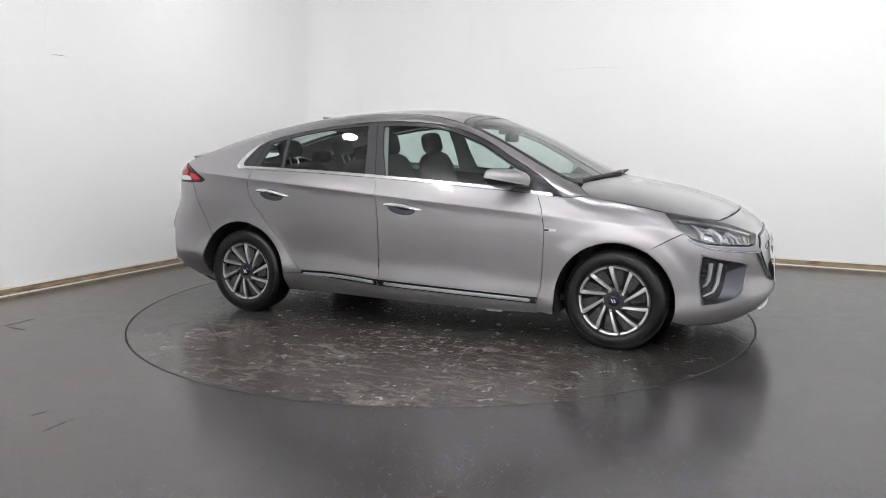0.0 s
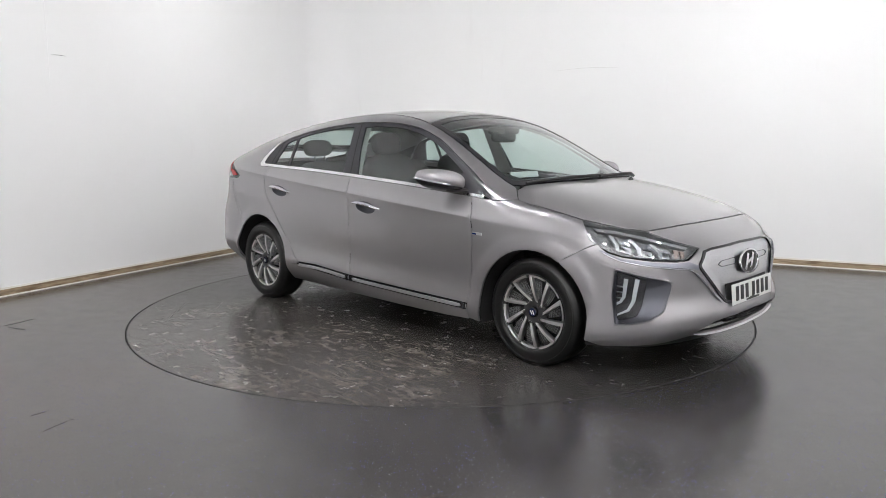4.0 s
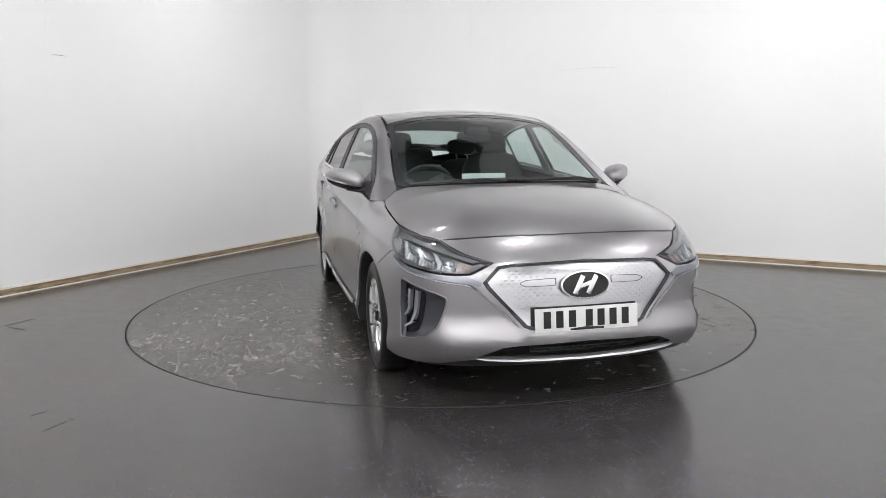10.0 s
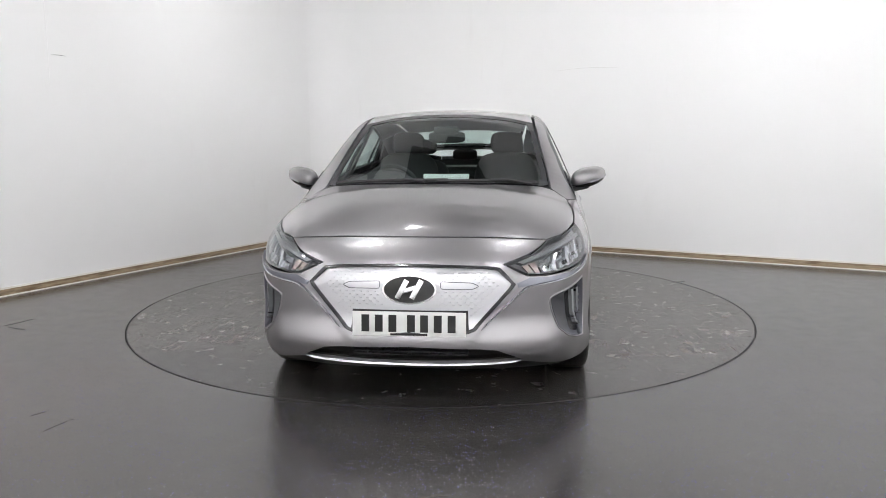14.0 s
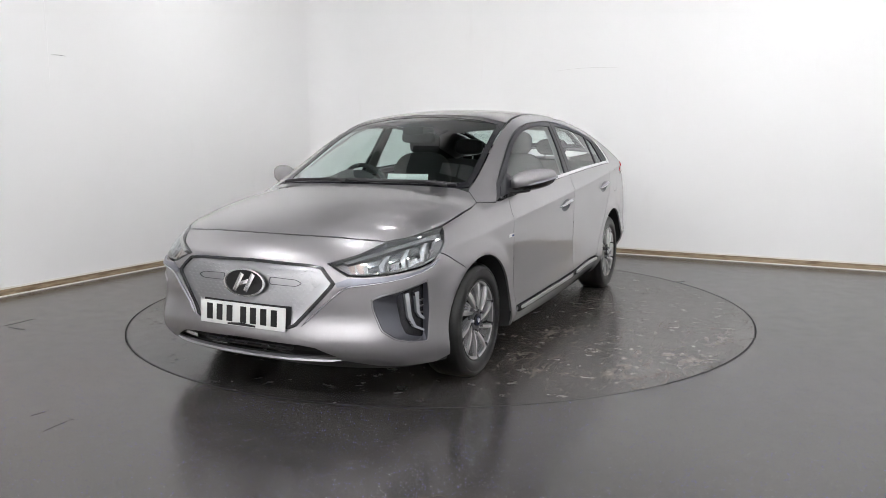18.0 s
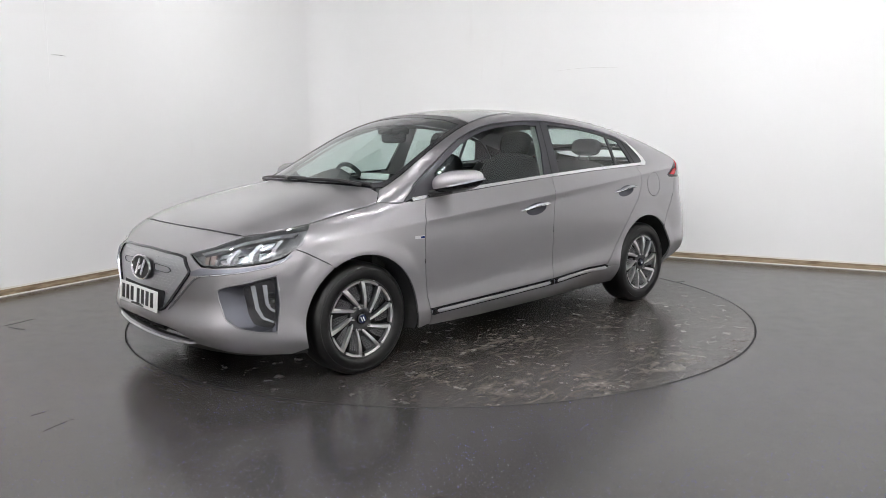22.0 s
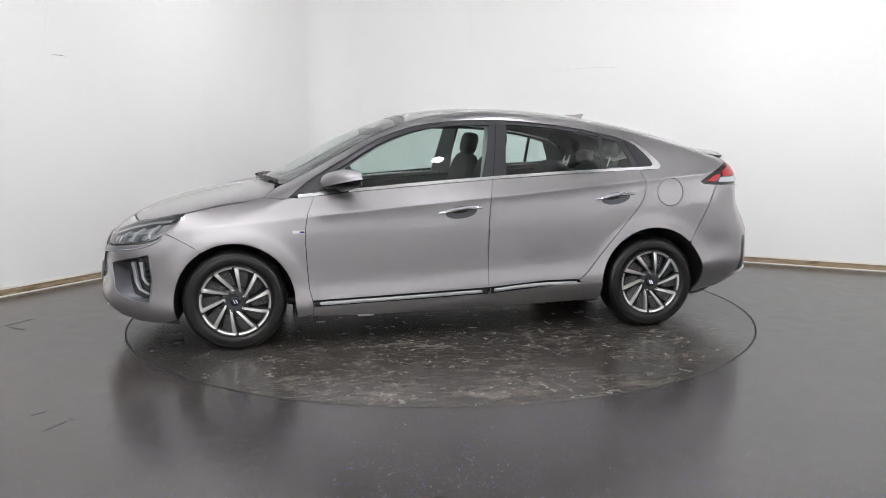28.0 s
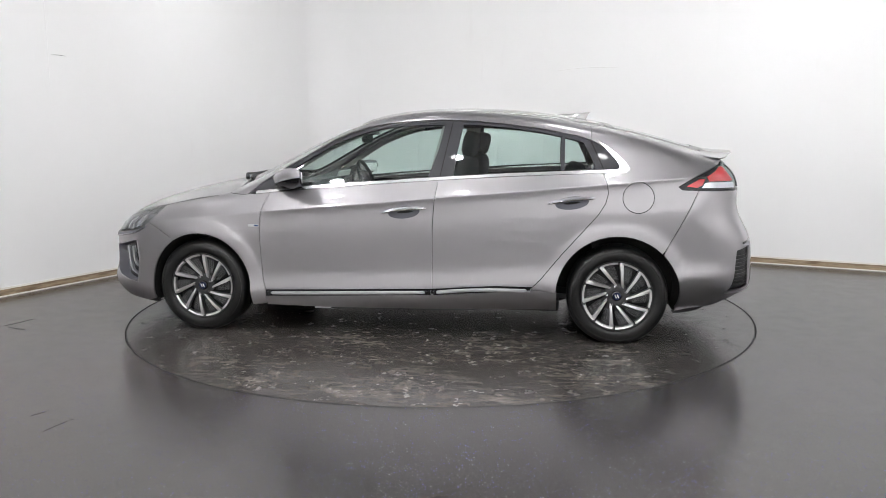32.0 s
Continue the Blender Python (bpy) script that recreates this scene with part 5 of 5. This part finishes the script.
                bmesh.ops.create_cone(bm, segments=6, radius1=.0052, radius2=.0038, depth=.003, matrix=Matrix.Translation(p) @ Matrix.Rotation(radians(-90), 4, "X"))
        tagged(part("perforated_insert", bm, MESHGREY, w, "grey perforated insert"), kind="stuff")
        rows = []
        bm = bmesh.new()
        for t in np.linspace(0, 1, 5):
            r = .07 + .128 * t
            a = a0 + radians(11) * (1 - t) ** 1.5 + .010 / r
            b = a + radians(19)
            rows.append([bm.verts.new((math.cos(q) * r, .002 - .010 * (1 - t), math.sin(q) * r)) for q in (a, (a + b) / 2, b)])
        for p, q in zip(rows, rows[1:]):
            for j in range(2):
                bm.faces.new((p[j], q[j], q[j + 1], p[j + 1]))
        part("spoke_web", bm, SLATE, w, "dark painted web")
    bm = bmesh.new()
    lathe_into(bm, [(.078, -.01), (.075, .006), (.060, .012), (.040, .012), (.031, .010)], 40)
    part("hub", bm, SLATE, w)
    bm = bmesh.new()
    lathe_into(bm, [(.031, .010), (.030, .021), (.026, .024), (.0, .025)], 32)
    cap = part("centre_cap", bm, GLOSS, w, "dark centre cap with a bright mark")
    bm = bmesh.new()
    lathe_into(bm, [(.024, .0235), (.022, .0252), (.0, .0254)], 24)
    part("cap_field", bm, NAVY, cap)
    bm = bmesh.new()
    for k in (-1, 1):
        box_into(bm, (k * .0075, .0255, 0), (.006, .002, .026), .0005, Matrix.Rotation(radians(25), 4, "Y"))
    part("cap_mark", bm, WHITE, cap)
    for i in range(5):
        a = radians(72 * i + phase + 20)
        bm = bmesh.new()
        bmesh.ops.create_cone(bm, cap_ends=True, segments=6, radius1=.0115, radius2=.0080, depth=.02, matrix=Matrix.Translation((math.cos(a) * .060, .017, math.sin(a) * .060)) @ Matrix.Rotation(radians(-90), 4, "X"))
        part("wheel_nut", bm, CHROME, w)
    return w


def seat(x, y, wide, parent, steep=14):
    st = tagged(empty("seat", parent), "dark cloth seat with a separate headrest")
    ball("cushion", (x + .02, y, .50), (.27, wide / 2, .10), CLOTH, st, power=.55)
    t = Matrix.Rotation(radians(-steep), 4, "Y")
    ball("backrest", (x - .28, y, .83), (.085, wide / 2, .33), CLOTH, st, power=.55, turn=t)
    for k in (-.05, .05):
        tube("headrest_post", [(x - .345, y + k, 1.10), (x - .365, y + k, 1.20)], .006, CHROME, st)
    ball("headrest", (x - .37, y, 1.225), (.055, .125, .085), CLOTH, st, power=.6, turn=t)


def cabin():
    """Seats, dashboard, wheel, linings and what shows of them through the glass."""
    seat(-.03, .385, .50, CAR)
    seat(-.03, -.385, .50, CAR)
    for y in (.42, -.42):
        st = tagged(empty("rear_seat", CAR), "dark cloth rear seat with a low headrest")
        ball("cushion", (-.70, y, .52), (.26, .30, .10), CLOTH, st, power=.55)
        ball("backrest", (-1.02, y, .80), (.09, .30, .30), CLOTH, st, power=.5, turn=Matrix.Rotation(radians(-24), 4, "Y"))
        for k in (-.05, .05):
            tube("headrest_post", [(-1.20, y * .92 + k, 1.04), (-1.24, y * .92 + k, 1.16)], .006, CHROME, st)
        ball("headrest", (-1.25, y * .92, 1.188), (.05, .13, .065), CLOTH, st, power=.6, turn=Matrix.Rotation(radians(-20), 4, "Y"))
    ball("rear_headrest", (-1.22, 0, 1.12), (.045, .11, .05), CLOTH, CAR, power=.6)
    box("parcel_shelf", (-1.50, 0, 1.00), (.62, 1.18, .02), TRIM, CAR, .005)
    box("cabin_floor", (0, 0, .27), (2.3, 1.5, .03), TRIM, CAR)
    # dashboard: a swept slab with a hood over the dials
    bm = bmesh.new()
    rows = []
    for y in np.linspace(-.74, .74, 25):
        b = .10 * (y / .74) ** 2
        hood = .070 * math.exp(-((y + .385) / .17) ** 4)
        rows.append([bm.verts.new(q) for q in ((1.10 - b, y, .93), (.95 - b, y, .957 + hood * .2), (.78 - b * .6, y, .975 + hood * .6), (.64 - b * .3, y, .985 + hood), (.59 - b * .3, y, .945 + hood), (.60, y, .84), (.72, y, .70), (.80, y, .45))])
    for p, q in zip(rows, rows[1:]):
        for j in range(7):
            bm.faces.new((p[j], p[j + 1], q[j + 1], q[j]))
    part("dashboard", bm, TRIM, CAR, "dark moulded dashboard")
    box("dash_screen", (.575, 0, .93), (.02, .27, .13), GLOSS, CAR, .006)
    box("centre_console", (.25, 0, .44), (.85, .20, .28), TRIM, CAR, .03)
    # steering wheel
    bm = bmesh.new()
    n = 40
    rings = []
    for i in range(n):
        a = 2 * math.pi * i / n
        rings.append([bm.verts.new(((.0155 * math.sin(2 * math.pi * k / 8)), math.cos(a) * (.178 + .0155 * math.cos(2 * math.pi * k / 8)), math.sin(a) * (.178 + .0155 * math.cos(2 * math.pi * k / 8)))) for k in range(8)])
    for i in range(n):
        for k in range(8):
            bm.faces.new((rings[i][k], rings[(i + 1) % n][k], rings[(i + 1) % n][(k + 1) % 8], rings[i][(k + 1) % 8]))
    sw = tagged(empty("steering_wheel", CAR), "dark leather steering wheel")
    sw.matrix_basis = pose(.515, -.36, .918, 0, 20, 0)
    part("wheel_rim", bm, TRIM, sw)
    ball("wheel_boss", (.02, 0, -.01), (.03, .07, .06), TRIM, sw, power=.7)
    for a in (0, 180, 270):
        tube("wheel_spoke", [(.015, math.cos(radians(a)) * .05, math.sin(radians(a)) * .05), (.0, math.cos(radians(a)) * .175, math.sin(radians(a)) * .175)], .014, TRIM, sw, "", 6, .6)
    skin("headlining", both_top([(.22, 0), (.22, .4), (.1, .52), (-1.2, .50), (-1.25, 0)]), on_top, LINING, CAR, 1, step=.1, lift=-.045, depth=.0)
    rm = ball("rear_view_mirror", (.42, 0, 1.27), (.02, .125, .038), BLACK, CAR, power=.5)
    box("sensor_pod", (.42, 0, 1.315), (.16, .16, .05), BLACK, CAR, .015)
    box("dash_card", (.60, .012, 1.012), (.010, .30, .042), PAPER, CAR, .003, "pale card standing on the dashboard", Matrix.Rotation(radians(-20), 4, "Y"))
    for s in (1, -1):
        skin("pillar_trim", [(-.17, 1.0), (-.245, 1.36), (-.355, 1.36), (-.335, 1.01)], on_side, LINING, CAR, s, step=.06, lift=-.035, depth=.004, gap=0, label="pale grey pillar trim")
        skin("pillar_trim", [(.93, .95), (.72, 1.085), (.46, 1.245), (.25, 1.325), (.10, 1.36), (.10, 1.385), (.26, 1.36), (.48, 1.285), (.74, 1.13), (.97, .985)], on_side, LINING, CAR, s, step=.06, lift=-.045, depth=.004, gap=0, label="pale grey pillar trim")


def underbody():
    bm = bmesh.new()
    box_into(bm, (0, 0, .215), (2.0, 1.62, .07), .02)
    box_into(bm, (1.45, 0, .235), (1.1, 1.04, .08), .02)
    box_into(bm, (-1.45, 0, .25), (1.1, 1.04, .08), .02)
    part("underbody", bm, DARK, CAR, "black underbody trays")
    bm = bmesh.new()
    box_into(bm, (1.15, 0, .60), (.10, 1.5, .62), .02)
    box_into(bm, (1.62, 0, .50), (.85, 1.0, .40), .02)
    part("engine_bay", bm, DARK, CAR)
    box("seat_bulkhead", (-1.22, 0, .60), (.04, 1.5, .66), DARK, CAR)
    for k in (1, -1):
        bm = bmesh.new()
        box_into(bm, (.53, k * .74, .170), (.05, .02, .05), .004)
        box_into(bm, (.56, k * .74, .152), (.10, .035, .012), .003)
        part("jacking_bracket", bm, SATIN, CAR, "small bright bracket under the sill")
    for ax in (AXLE_F, AXLE_R):
        tube("axle", [(ax, -.74, HUB_Z), (ax, .74, HUB_Z)], .035, DARK, CAR)


for side in (1, -1):
    side_panels(side)
    wheel(AXLE_F, .832, side, -15 if side > 0 else -25)
    wheel(AXLE_R, .842, side, -11 if side > 0 else -17)
top_panels()
nose_panels()
tail_panels()
cabin()
underbody()


# ---- what moves: the turntable and the car on it ----
def motions():
    """Both turn about the disc's centre at one steady speed."""
    rows_car, rows_disc = [], []
    off = Vector((.109, .104, 0))
    for t in [0, .1, .25, .5] + list(range(1, 32)) + [31.5, 31.75, 31.9, 32]:
        a = -65.954 + 5.1501 * t
        turn = Matrix.Rotation(radians(-90 - a), 4, "Z")
        rows_car.append((float(t), turn @ Matrix.Translation(off)))
        rows_disc.append((float(t), turn))
    walk(CAR, rows_car)
    walk(TABLE, rows_disc)


motions()
